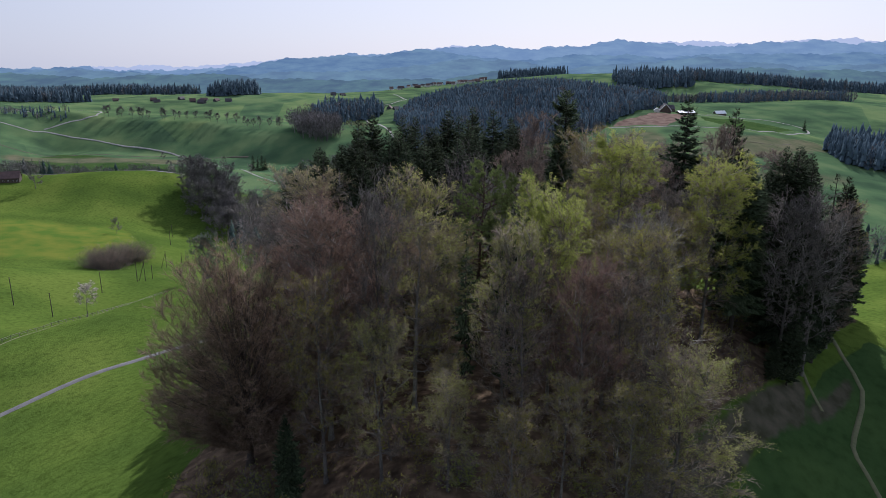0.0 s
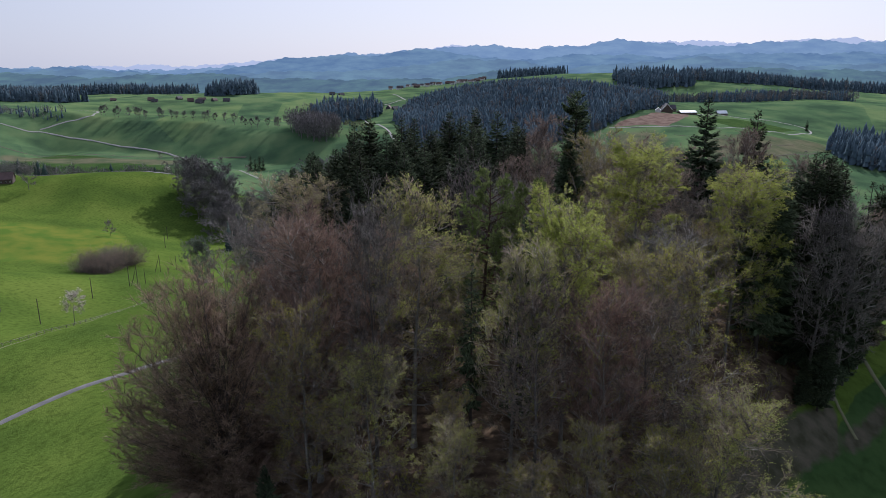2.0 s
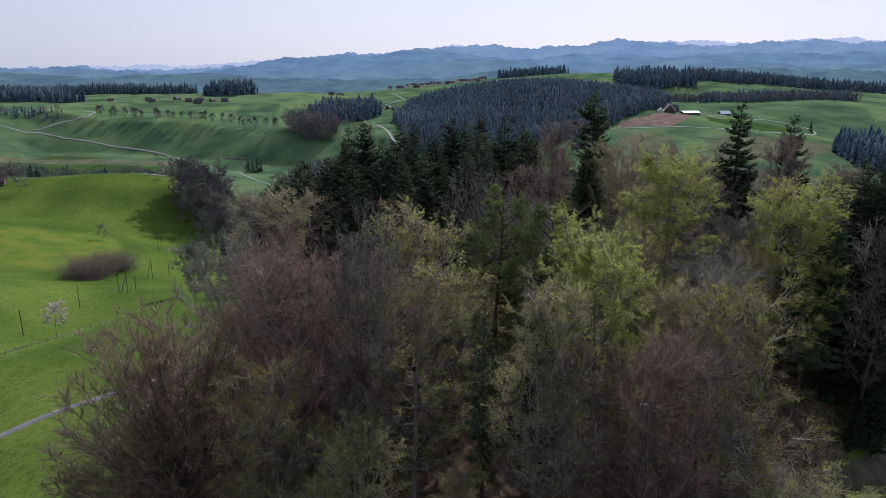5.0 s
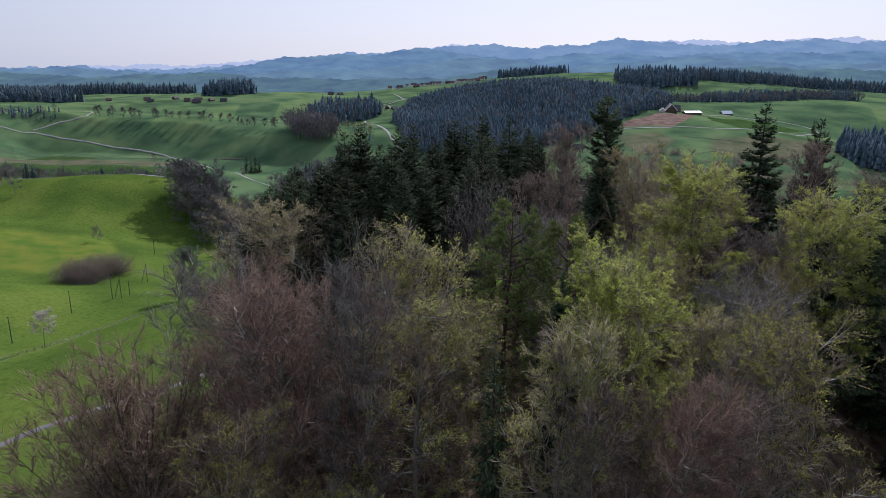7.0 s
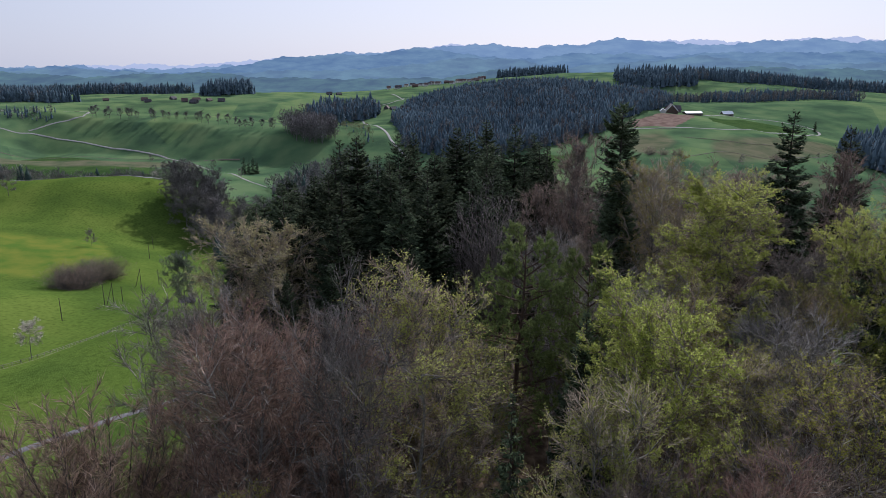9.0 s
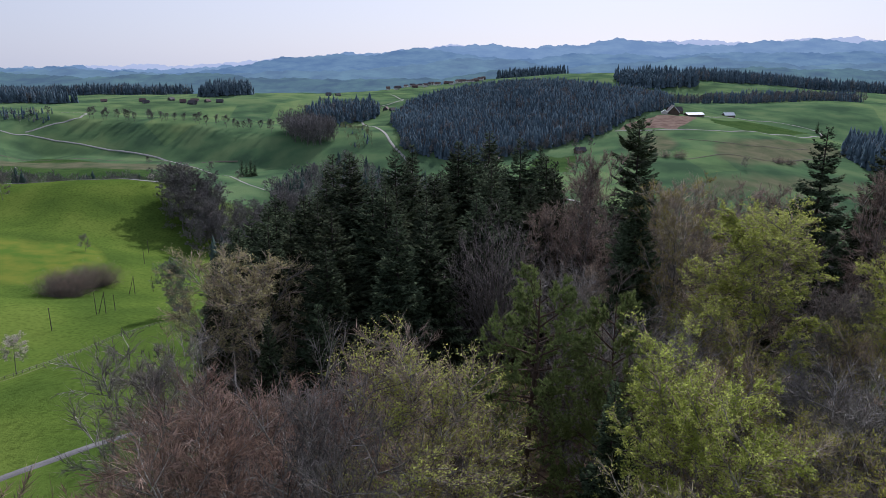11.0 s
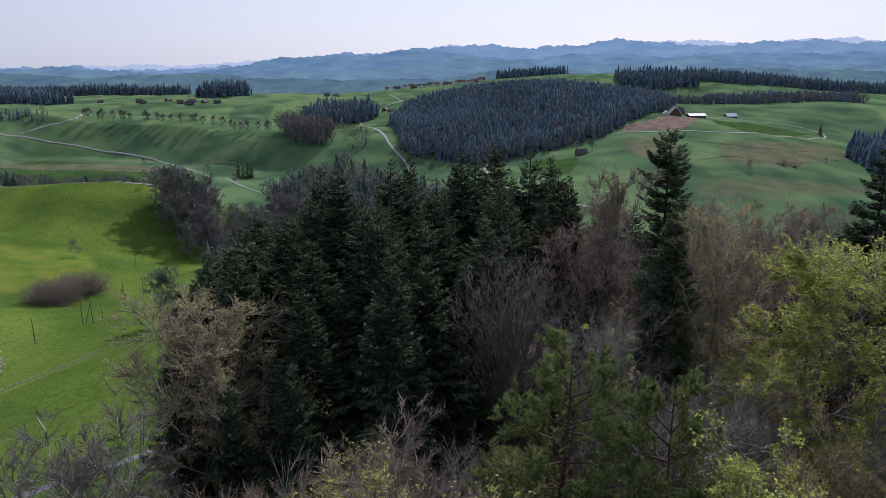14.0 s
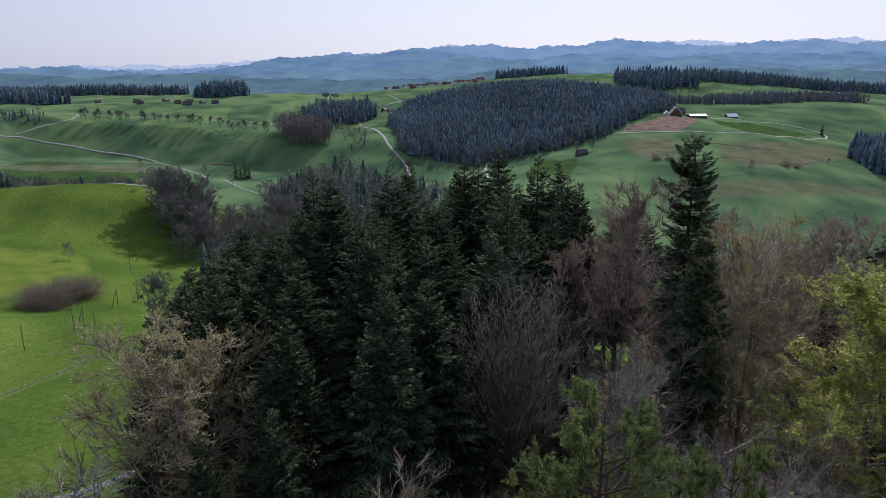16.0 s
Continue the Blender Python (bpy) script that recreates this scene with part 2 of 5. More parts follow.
    bsdf.inputs["Roughness"].default_value, bsdf.inputs["Specular IOR Level"].default_value = 1.0, 0.0
    l.new(colour, bsdf.inputs["Base Color"])
    b = n.new("ShaderNodeBump")
    b.inputs["Strength"].default_value, b.inputs["Distance"].default_value = 0.5, 0.5
    l.new(noise_at(1.6, 6), b.inputs["Height"])
    l.new(b.outputs["Normal"], bsdf.inputs["Normal"])
    l.new(bsdf.outputs["BSDF"], out.inputs["Surface"])
    return m


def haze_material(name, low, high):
    """Far country behind kilometres of air: a backdrop whose haze is painted in as glowing colour."""
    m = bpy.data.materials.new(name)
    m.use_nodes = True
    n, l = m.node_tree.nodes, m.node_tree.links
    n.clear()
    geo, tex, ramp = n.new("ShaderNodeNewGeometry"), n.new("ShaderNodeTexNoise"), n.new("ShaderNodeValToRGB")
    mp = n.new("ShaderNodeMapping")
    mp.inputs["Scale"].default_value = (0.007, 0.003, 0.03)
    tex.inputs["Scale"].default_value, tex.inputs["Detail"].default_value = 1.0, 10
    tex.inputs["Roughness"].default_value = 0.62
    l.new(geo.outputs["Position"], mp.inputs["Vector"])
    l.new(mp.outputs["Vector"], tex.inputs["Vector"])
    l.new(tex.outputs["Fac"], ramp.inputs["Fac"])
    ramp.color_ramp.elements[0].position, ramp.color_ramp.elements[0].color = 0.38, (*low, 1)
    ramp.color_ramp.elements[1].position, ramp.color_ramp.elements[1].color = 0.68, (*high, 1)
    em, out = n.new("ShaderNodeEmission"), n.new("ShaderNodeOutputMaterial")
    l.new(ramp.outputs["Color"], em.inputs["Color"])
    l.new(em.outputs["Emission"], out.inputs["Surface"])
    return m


# ---- the lie of the land ----
# Rounded hills and hollows: centre x, y, spread, height over the general level.
GENERAL_LEVEL = -28.0
HILLS = []
HILLS += [(0, 0, 55, 10.7), (0, 35, 33, 19.1), (41, 86, 18, -2.5), (42, 100, 19, 17.5), (62, 99, 14, -5.6), (62, 89, 20, 1.9), (65, 113, 15, 0.1), (76, 122, 23, -0.3), (35, 74, 21, -21.8), (57, 76, 21, 7.2), (28, 66, 23, 17.0), (17, 58, 23, 25.4), (40, 40, 33, -26.5), (75, 62, 37, 2.7), (50, 108, 15, -1.8), (100, 150, 41, -10.1), (100, 122, 34, 19.2), (140, 120, 61, 18.9)]
HILLS += [(0, 58, 25, -10.5), (-22, 72, 39, 0.6), (-40, 78, 38, 9.2), (-74, 99, 55, 19.7), (-112, 145, 57, -27.8), (-62, 178, 36, -34.1), (-95, 160, 36, -8.7), (-79, 172, 41, 40.0), (-143, 203, 62, 26.4), (-126, 300, 53, 59.0), (-119, 320, 45, -35.8), (-40, 110, 34, -29.8), (-20, 120, 44, 34.2), (5, 120, 40, 14.4), (30, 130, 29, -12.0), (60, 135, 27, 11.0), (0, 175, 51, -8.2), (40, 190, 58, 33.8)]
HILLS += [(-30, 190, 50, 16.1), (-136, 245, 53, -33.1), (-171, 280, 47, -57.6), (-189, 283, 62, 46.2), (-160, 344, 53, -11.3), (-170, 405, 57, 15.2), (-200, 391, 59, -16.7), (-225, 430, 57, 1.8), (-250, 508, 78, -6.1), (-265, 430, 72, -12.6), (-340, 420, 85, -25.9), (-300, 340, 107, -0.5), (-310, 500, 81, 50.8), (-360, 600, 100, -83.9), (-270, 665, 76, 184.3), (-275, 708, 81, -179.1), (-360, 705, 81, -68.4), (-450, 700, 86, -74.5)]
HILLS += [(-560, 665, 124, 68.7), (-560, 705, 129, -72.2), (-600, 1265, 168, -47.3), (-420, 1225, 171, -45.4), (-250, 1165, 157, -10.2), (-420, 1075, 137, -11.1), (-575, 1115, 84, -40.5), (-280, 1020, 127, -76.5), (-350, 665, 76, 56.2), (-430, 665, 77, 93.5), (-215, 600, 90, -104.3), (-165, 520, 90, 87.0), (-190, 660, 93, -10.8), (-130, 360, 57, 1.0), (-120, 480, 95, -99.7), (-60, 400, 95, 9.3), (0, 300, 111, 10.9), (80, 300, 141, -33.2)]
HILLS += [(-270, 770, 100, 130.0), (-420, 780, 91, 23.3), (-380, 850, 106, 4.2), (-330, 890, 88, -29.8), (-240, 870, 94, -23.8), (-627, 1090, 108, 29.8), (-600, 1200, 108, 38.3), (-420, 1140, 149, 91.3), (-560, 1040, 137, -41.9), (-400, 960, 111, -12.7), (-280, 960, 94, 25.9), (-255, 1085, 121, 30.3), (-150, 970, 124, 65.9), (-180, 850, 118, -72.5), (-60, 800, 181, -3.1), (-45, 920, 144, -30.4), (-85, 1150, 173, 16.3), (-60, 1500, 264, -63.3)]
HILLS += [(0, 1800, 300, -79.1), (160, 850, 168, -29.6), (221, 927, 185, 37.5), (370, 1070, 190, 5.5), (570, 1074, 215, -77.4), (440, 811, 155, -19.4), (250, 520, 194, -29.7), (450, 560, 239, -47.7), (200, 680, 166, 11.1), (330, 800, 159, 0.4), (330, 690, 155, 30.4), (450, 950, 164, 37.4), (560, 1300, 232, 91.4), (160, 1330, 196, 82.4), (280, 1450, 201, 2.5), (350, 1250, 201, -11.4), (100, 1600, 223, 85.7), (70, 1050, 185, -13.2)]
HILLS += [(0, 1250, 201, -45.0), (420, 1500, 247, -77.5), (600, 1800, 425, -63.4), (1000, 2000, 578, -3.3), (900, 1400, 466, -14.4), (-525, 1545, 260, 14.8), (-525, 1750, 219, -8.0), (-850, 1500, 308, 40.5), (-800, 1820, 270, 14.0), (-680, 1640, 206, -31.9), (-1000, 1700, 309, -36.7), (-300, 1700, 297, 50.2), (-680, 2300, 470, -84.0), (-350, 2200, 459, 42.0), (-100, 2320, 503, 4.3), (290, 2400, 523, 51.4), (560, 1920, 425, 105.2), (300, 2900, 578, -33.5)]
HILLS += [(-950, 2170, 362, 53.5), (-1300, 2300, 637, 12.9), (900, 3000, 855, 4.9), (0, 3200, 841, 3.6), (-1000, 3400, 1083, -50.0), (1800, 3000, 1217, -37.5), (-2500, 2500, 1502, -22.9), (-1500, 3000, 946, 6.7), (2600, 2200, 1532, -7.3), (0, -80, 120, -5.2), (-150, 0, 140, -5.4), (-300, 150, 174, -21.0), (150, 0, 114, -29.5), (300, 150, 192, 17.3), (0, -400, 406, 30.9), (-600, -200, 568, -14.7), (600, -200, 532, -2.4), (1000, 500, 662, -18.4)]
HILLS += [(-900, 500, 468, -9.9), (2000, 1000, 1275, 27.4), (-2000, 1000, 1191, 3.0), (2500, -500, 1713, -18.3), (-2000, -1500, 2168, -1.1), (1500, -2000, 1912, 14.9), (0, -3000, 2470, -0.9), (-4000, 500, 2687, 13.3), (4000, 1000, 2015, 11.7)]
HILLS = np.array(HILLS)


def height(x, y):
    """The ground's height at places x, y (arrays or numbers)."""
    x, y = np.asarray(x, float), np.asarray(y, float)
    z = np.full(np.broadcast(x, y).shape, GENERAL_LEVEL)
    for cx, cy, s, a in HILLS:
        z = z + a * np.exp(-((x - cx) ** 2 + (y - cy) ** 2) / (2 * s * s))
    crest = np.interp(x, (-700, -590, -510, -415, -328, -250, -200), (1215, 1203, 1190, 1152, 1122, 1078, 1050))
    fall = np.clip(crest - 8 - y, 0.0, None)  # the steep pasture below the row of trees
    steep = np.maximum(np.interp(x, (-600, -250), (-38.0, -42.0)) - 0.46 * fall, -86.0)
    side = np.clip((x + 760) / 150, 0, 1) * np.clip((-165 - x) / 70, 0, 1) * np.clip(fall / 12, 0, 1) * np.clip((y - 830) / 110, 0, 1)
    z = z + side * np.minimum(steep - z, 0.0)
    far = np.clip(np.hypot(x, y) / 500, 0.0, 1.0)
    z = z + far * (1.6 * np.sin(x / 41 + 1.3) * np.cos(y / 57) + 0.8 * np.sin(x / 17 + y / 23))
    return z + 0.25 * np.sin(x / 6.1 + np.cos(y / 7.3)) * np.sin(y / 5.2)


def inside(x, y, poly):
    """Which places lie inside a plan outline."""
    x, y = np.asarray(x, float), np.asarray(y, float)
    hit = np.zeros(np.broadcast(x, y).shape, bool)
    for (x0, y0), (x1, y1) in zip(poly, poly[1:] + poly[:1]):
        cross = (y0 > y) != (y1 > y)
        hit ^= cross & (x < (x1 - x0) * (y - y0) / ((y1 - y0) or 1e-9) + x0)
    return hit


def mesh_of(name, verts, faces, mats, smooth=False, index=None):
    me = bpy.data.meshes.new(name)
    me.from_pydata(verts, [], faces)
    for m in mats if isinstance(mats, (list, tuple)) else [mats]:
        me.materials.append(m)
    if smooth:
        me.polygons.foreach_set("use_smooth", np.ones(len(me.polygons), bool))
    if index is not None:
        me.polygons.foreach_set("material_index", index)
    me.update()
    return me


def fast_mesh(name, verts, faces, mats):
    """A mesh from numpy arrays, all faces with the same number of corners."""
    me = bpy.data.meshes.new(name)
    v, f = np.asarray(verts, np.float32), np.asarray(faces, np.int32)
    me.vertices.add(len(v))
    me.vertices.foreach_set("co", v.ravel())
    me.loops.add(f.size)
    me.loops.foreach_set("vertex_index", f.ravel())
    me.polygons.add(len(f))
    me.polygons.foreach_set("loop_start", np.arange(0, f.size, f.shape[1], dtype=np.int32))
    for m in mats if isinstance(mats, (list, tuple)) else [mats]:
        me.materials.append(m)
    me.update(calc_edges=True)
    return me


def under(name, me, parent, label=""):
    """Links a mesh as one part under a thing or a part."""
    ob = new(name, me)
    ob.parent = parent
    return tagged(ob, label) if label else ob


WOOD_PLAN = [(-34, 70), (-22, 58), (-5, 50), (12, 50), (19, 63), (28, 80), (38.6, 90.6), (50, 99.5), (62, 110.6), (71, 118.5), (87, 133), (82, 150), (45, 168), (20, 185), (-12, 182), (-38, 150), (-36, 122), (-30, 100), (-36, 84)]
PLOUGH = [(229, 956), (312, 1040), (388, 1098), (352, 1010), (302, 930)]
# Far fields that take the green with haze mixed into its colour.
HAZED_PASTURES = [
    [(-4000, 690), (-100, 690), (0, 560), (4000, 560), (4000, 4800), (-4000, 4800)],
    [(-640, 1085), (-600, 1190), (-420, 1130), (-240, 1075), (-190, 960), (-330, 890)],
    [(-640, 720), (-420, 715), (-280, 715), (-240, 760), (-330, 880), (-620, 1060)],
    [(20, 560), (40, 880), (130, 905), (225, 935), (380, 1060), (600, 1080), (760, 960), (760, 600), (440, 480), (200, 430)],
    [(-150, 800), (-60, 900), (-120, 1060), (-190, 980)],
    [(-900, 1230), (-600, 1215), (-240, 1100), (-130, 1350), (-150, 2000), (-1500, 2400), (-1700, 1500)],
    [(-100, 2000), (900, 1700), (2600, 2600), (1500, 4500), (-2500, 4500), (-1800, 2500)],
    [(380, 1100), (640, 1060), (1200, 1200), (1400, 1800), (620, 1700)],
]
YELLOWS = [[(-420, 470), (-250, 520), (-215, 470), (-240, 420), (-330, 400), (-460, 420)]]
# The first two plots paint shade onto grass; the others are darker crops.
SHADE_AND_CROPS = [[(26, 56), (43, 86), (56, 98), (66, 109), (80, 119), (94, 104), (82, 66), (50, 36)], [(-640, 722), (-420, 717), (-280, 717), (-240, 760), (-320, 885), (-440, 985), (-600, 1070)], [(83, 770), (112, 858), (158, 822), (126, 740)], [(390, 935), (470, 992), (560, 1088), (470, 1120), (405, 1085), (380, 1010)]]
WORN = [[(313, 845), (394, 885), (530, 977), (505, 893), (390, 785), (310, 741), (290, 763)], [(213, 895), (279, 910), (273, 824), (216, 768)], [(229, 671), (332, 704), (437, 724), (416, 689), (308, 655), (216, 634)], [(-640, 1020), (-420, 1005), (-330, 975), (-330, 935), (-450, 960), (-640, 980)]]
BARES = [[(22, 68), (33.9, 77.5), (45.9, 89), (57, 98), (62, 106), (58, 105), (45.9, 95.5), (37.7, 88.5), (28, 79)], [(52.6, 95), (63.6, 103.8), (70.2, 109.1), (71.6, 107.4), (67.8, 103.4), (61.4, 99.4), (55.4, 95.3)]]


def build_ground():
    ang = np.radians(np.concatenate([np.arange(-52, 52, 0.26), np.arange(52, 308, 3.0)]))
    rad = [6.0]
    while rad[-1] < 4880:
        rad.append(rad[-1] + (7.0 if 960 < rad[-1] < 1360 else max(1.6, rad[-1] * 0.021)))
    rad = np.array(rad)
    a, r = np.meshgrid(ang, rad)
    x, y = (np.sin(a) * r).ravel(), (np.cos(a) * r).ravel()
    z = height(x, y)
    na, nr = len(ang), len(rad)
    i = np.arange(nr - 1)[:, None] * na
    j = np.arange(na)[None]
    k = (j + 1) % na
    faces = np.stack([i + j, i + na + j, i + na + k, i + k], -1).reshape(-1, 4)
    verts = np.concatenate([np.stack([x, y, z], -1), [[0, 0, float(height(0, 0))]]])
    me = bpy.data.meshes.new("ground")
    hub = len(verts) - 1
    me.from_pydata(verts.tolist(), [], faces[:, ::-1].tolist() + [[hub, (q + 1) % na, q] for q in range(na)])
    me.materials.append(ground_material())
    me.polygons.foreach_set("use_smooth", np.ones(len(me.polygons), bool))

    def weigh(name, polys, rounds=6):
        w = np.zeros(len(verts))
        for p in polys:
            w = np.maximum(w, inside(verts[:, 0], verts[:, 1], p).astype(float))
        grid = w[:-1].reshape(nr, na)  # soften the outline by a cell or two
        for _ in range(rounds):
            grid = (grid + np.roll(grid, 1, 1) + np.roll(grid, -1, 1) + np.roll(grid, 1, 0) + np.roll(grid, -1, 0)) / 5
        at = me.attributes.new(name, "FLOAT", "POINT")
        at.data.foreach_set("value", np.append(grid.ravel(), 0).astype(np.float32))

    weigh("litter", [WOOD_PLAN], 2)
    weigh("soil", [PLOUGH], 1)
    weigh("pasture", HAZED_PASTURES)
    weigh("parcels", [[(-4000, 690), (-100, 690), (0, 560), (4000, 560), (4000, 4800), (-4000, 4800)]])
    weigh("shade_and_crop", SHADE_AND_CROPS, 1)
    weigh("yellow", YELLOWS)
    weigh("worn", WORN, 5)
    weigh("bare", BARES, 2)
    me.update()
    return tagged(new("ground", me), "rolling green meadow hills with leaf litter and one ploughed field", "ground", kind="structure")


build_ground()


def strip(name, points, width, mat, label, lift=0.06, category="road"):
    """A lane laid over the ground along a smooth line through plan points."""
    p = [Vector((q[0], q[1], 0)) for q in points]
    line = []
    for i in range(len(p) - 1):
        p0, p1, p2, p3 = p[max(0, i - 1)], p[i], p[i + 1], p[min(len(p) - 1, i + 2)]
        steps = max(2, int((p2 - p1).length / 4))
        for s in range(steps):
            t = s / steps
            line.append(0.5 * ((2 * p1) + (p2 - p0) * t + (2 * p0 - 5 * p1 + 4 * p2 - p3) * t * t + (3 * p1 - p0 - 3 * p2 + p3) * t ** 3))
    line.append(p[-1])
    verts, faces = [], []
    across = (-0.5, -0.42, 0, 0.42, 0.5)
    for i, q in enumerate(line):
        d = (line[min(i + 1, len(line) - 1)] - line[max(i - 1, 0)]).normalized()
        side = Vector((d.y, -d.x, 0))
        for k, u in enumerate(across):
            v = q + side * width * u * (1 + 0.05 * math.sin(i * 1.7 + k))
            verts.append((v.x, v.y, float(height(v.x, v.y)) + lift - (0.3 if k in (0, 4) else 0) * 0.5))
    for i in range(len(line) - 1):
        for k in range(4):
            a = i * 5 + k
            faces.append((a, a + 1, a + 6, a + 5))
    return tagged(new(name, mesh_of(name, verts, faces, mat, True)), label, category, kind="structure")


strip("road", [(-190, 72), (-150, 108), (-125, 132), (-107, 149), (-95, 160), (-79, 172), (-62, 180), (-48, 195), (-40, 215)], 3.2, ASPHALT, "narrow grey farm lane across the meadow", 0.12)
strip("road", [(-760, 1125), (-678, 1131), (-647, 1140), (-572, 1121), (-489, 1086), (-406, 1043), (-366, 1003), (-303, 925), (-228, 806), (-190, 770)], 3.0, GRAVEL, "pale farm track slanting down the hillside", 0.5)
strip("road", [(-663, 1146), (-639, 1173), (-606, 1193), (-604, 1213), (-626, 1252), (-760, 1290), (-900, 1320)], 3.6, GRAVEL, "pale farm track along the hilltop", 0.5)
strip("road", [(-600, 668), (-430, 664), (-350, 662), (-300, 662), (-268, 666), (-252, 690)], 3.5, GRAVEL, "pale farm track along the meadow's crest", 0.4)
strip("road", [(-36, 880), (-45, 930), (-67, 986), (-80, 1040), (-117, 1225), (-148, 1350), (-158, 1450), (-150, 1515), (-128, 1560), (-98, 1620), (-92, 1740), (-108, 1860), (-140, 1990)], 3.8, GRAVEL, "pale valley road winding past the wooded hill", 0.7)
strip("road", [(85, 960), (70, 930), (58, 900), (52, 849), (52, 760), (62, 668), (82, 635), (120, 600)], 3.4, GRAVEL, "pale lane along the foot of the field", 0.5)
strip("road", [(227, 950), (302, 922), (379, 928), (471, 984), (540, 1040), (579, 1092), (575, 1135), (528, 1168), (450, 1145), (400, 1115)], 3.4, GRAVEL, "pale farm track curving up to the farm", 0.5)

strip("ditch", [(-700, 1046), (-630, 1044), (-534, 1044), (-466, 1033), (-394, 1026), (-335, 1019), (-285, 999)], 3.0, EARTH, "dark grassy ditch along the foot of the pasture", 0.3, "ditch")
strip("path", [(73, 120), (72.4, 114.3), (72.2, 107), (68.2, 100.7), (64.5, 95.5), (64.5, 91.8), (65, 86), (66, 78)], 0.9, DRY, "narrow trodden line through the grass", 0.05, "path")
strip("path", [(62.6, 111.4), (62, 106), (62.2, 101)], 0.7, DRY, "narrow trodden line beside the wood", 0.05, "path")
strip("cattle_path", [(248, 752), (284, 769), (310, 779), (331, 770), (357, 774), (397, 794), (455, 840)], 1.7, EARTH, "brown cattle path worn along the slope", 0.35, "path")
strip("cattle_path", [(290, 872), (331, 847), (359, 835), (404, 847), (440, 868)], 1.4, EARTH, "brown cattle path worn along the slope", 0.35, "path")


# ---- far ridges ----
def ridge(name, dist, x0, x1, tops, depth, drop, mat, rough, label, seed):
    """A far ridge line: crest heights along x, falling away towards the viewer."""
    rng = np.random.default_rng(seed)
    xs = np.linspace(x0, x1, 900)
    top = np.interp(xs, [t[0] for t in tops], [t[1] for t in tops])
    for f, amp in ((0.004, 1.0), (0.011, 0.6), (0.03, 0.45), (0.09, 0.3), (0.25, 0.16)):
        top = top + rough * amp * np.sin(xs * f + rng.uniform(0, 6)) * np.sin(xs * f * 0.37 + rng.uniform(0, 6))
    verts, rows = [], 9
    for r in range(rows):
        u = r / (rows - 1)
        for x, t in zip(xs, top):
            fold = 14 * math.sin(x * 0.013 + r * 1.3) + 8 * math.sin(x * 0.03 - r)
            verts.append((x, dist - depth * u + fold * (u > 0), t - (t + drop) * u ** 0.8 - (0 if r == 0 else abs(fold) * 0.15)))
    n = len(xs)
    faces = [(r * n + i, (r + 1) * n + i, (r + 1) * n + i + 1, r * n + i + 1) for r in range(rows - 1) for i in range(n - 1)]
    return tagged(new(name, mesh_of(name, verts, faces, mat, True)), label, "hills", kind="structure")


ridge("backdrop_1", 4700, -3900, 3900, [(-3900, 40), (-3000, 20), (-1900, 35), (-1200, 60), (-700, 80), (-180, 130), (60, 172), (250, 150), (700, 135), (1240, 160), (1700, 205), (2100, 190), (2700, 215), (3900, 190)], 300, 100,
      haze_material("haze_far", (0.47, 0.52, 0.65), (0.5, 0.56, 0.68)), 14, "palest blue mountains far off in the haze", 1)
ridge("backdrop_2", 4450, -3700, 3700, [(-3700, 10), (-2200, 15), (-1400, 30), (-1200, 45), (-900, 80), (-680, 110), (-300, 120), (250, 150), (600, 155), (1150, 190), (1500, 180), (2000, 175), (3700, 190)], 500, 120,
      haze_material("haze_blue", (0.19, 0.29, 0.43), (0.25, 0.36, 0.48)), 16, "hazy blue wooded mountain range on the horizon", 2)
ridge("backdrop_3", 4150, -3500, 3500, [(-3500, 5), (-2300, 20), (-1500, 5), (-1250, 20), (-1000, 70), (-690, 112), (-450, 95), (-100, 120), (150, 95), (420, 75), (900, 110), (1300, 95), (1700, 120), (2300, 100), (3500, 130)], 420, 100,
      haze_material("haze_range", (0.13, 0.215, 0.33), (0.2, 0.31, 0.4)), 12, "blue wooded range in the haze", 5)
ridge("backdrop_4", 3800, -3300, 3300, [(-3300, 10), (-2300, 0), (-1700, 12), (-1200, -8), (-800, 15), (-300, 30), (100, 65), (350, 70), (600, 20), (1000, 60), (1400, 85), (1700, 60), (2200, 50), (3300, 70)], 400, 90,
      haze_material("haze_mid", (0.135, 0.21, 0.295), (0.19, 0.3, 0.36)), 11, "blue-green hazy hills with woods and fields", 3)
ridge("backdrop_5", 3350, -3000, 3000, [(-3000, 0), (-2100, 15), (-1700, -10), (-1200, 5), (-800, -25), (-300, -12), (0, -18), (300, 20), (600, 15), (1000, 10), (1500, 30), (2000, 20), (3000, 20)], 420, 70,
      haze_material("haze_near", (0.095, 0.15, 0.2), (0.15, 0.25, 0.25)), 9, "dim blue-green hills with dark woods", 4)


# ---- trees ----
def unit(v):
    return v / np.maximum(np.linalg.norm(v, axis=-1, keepdims=True), 1e-9)


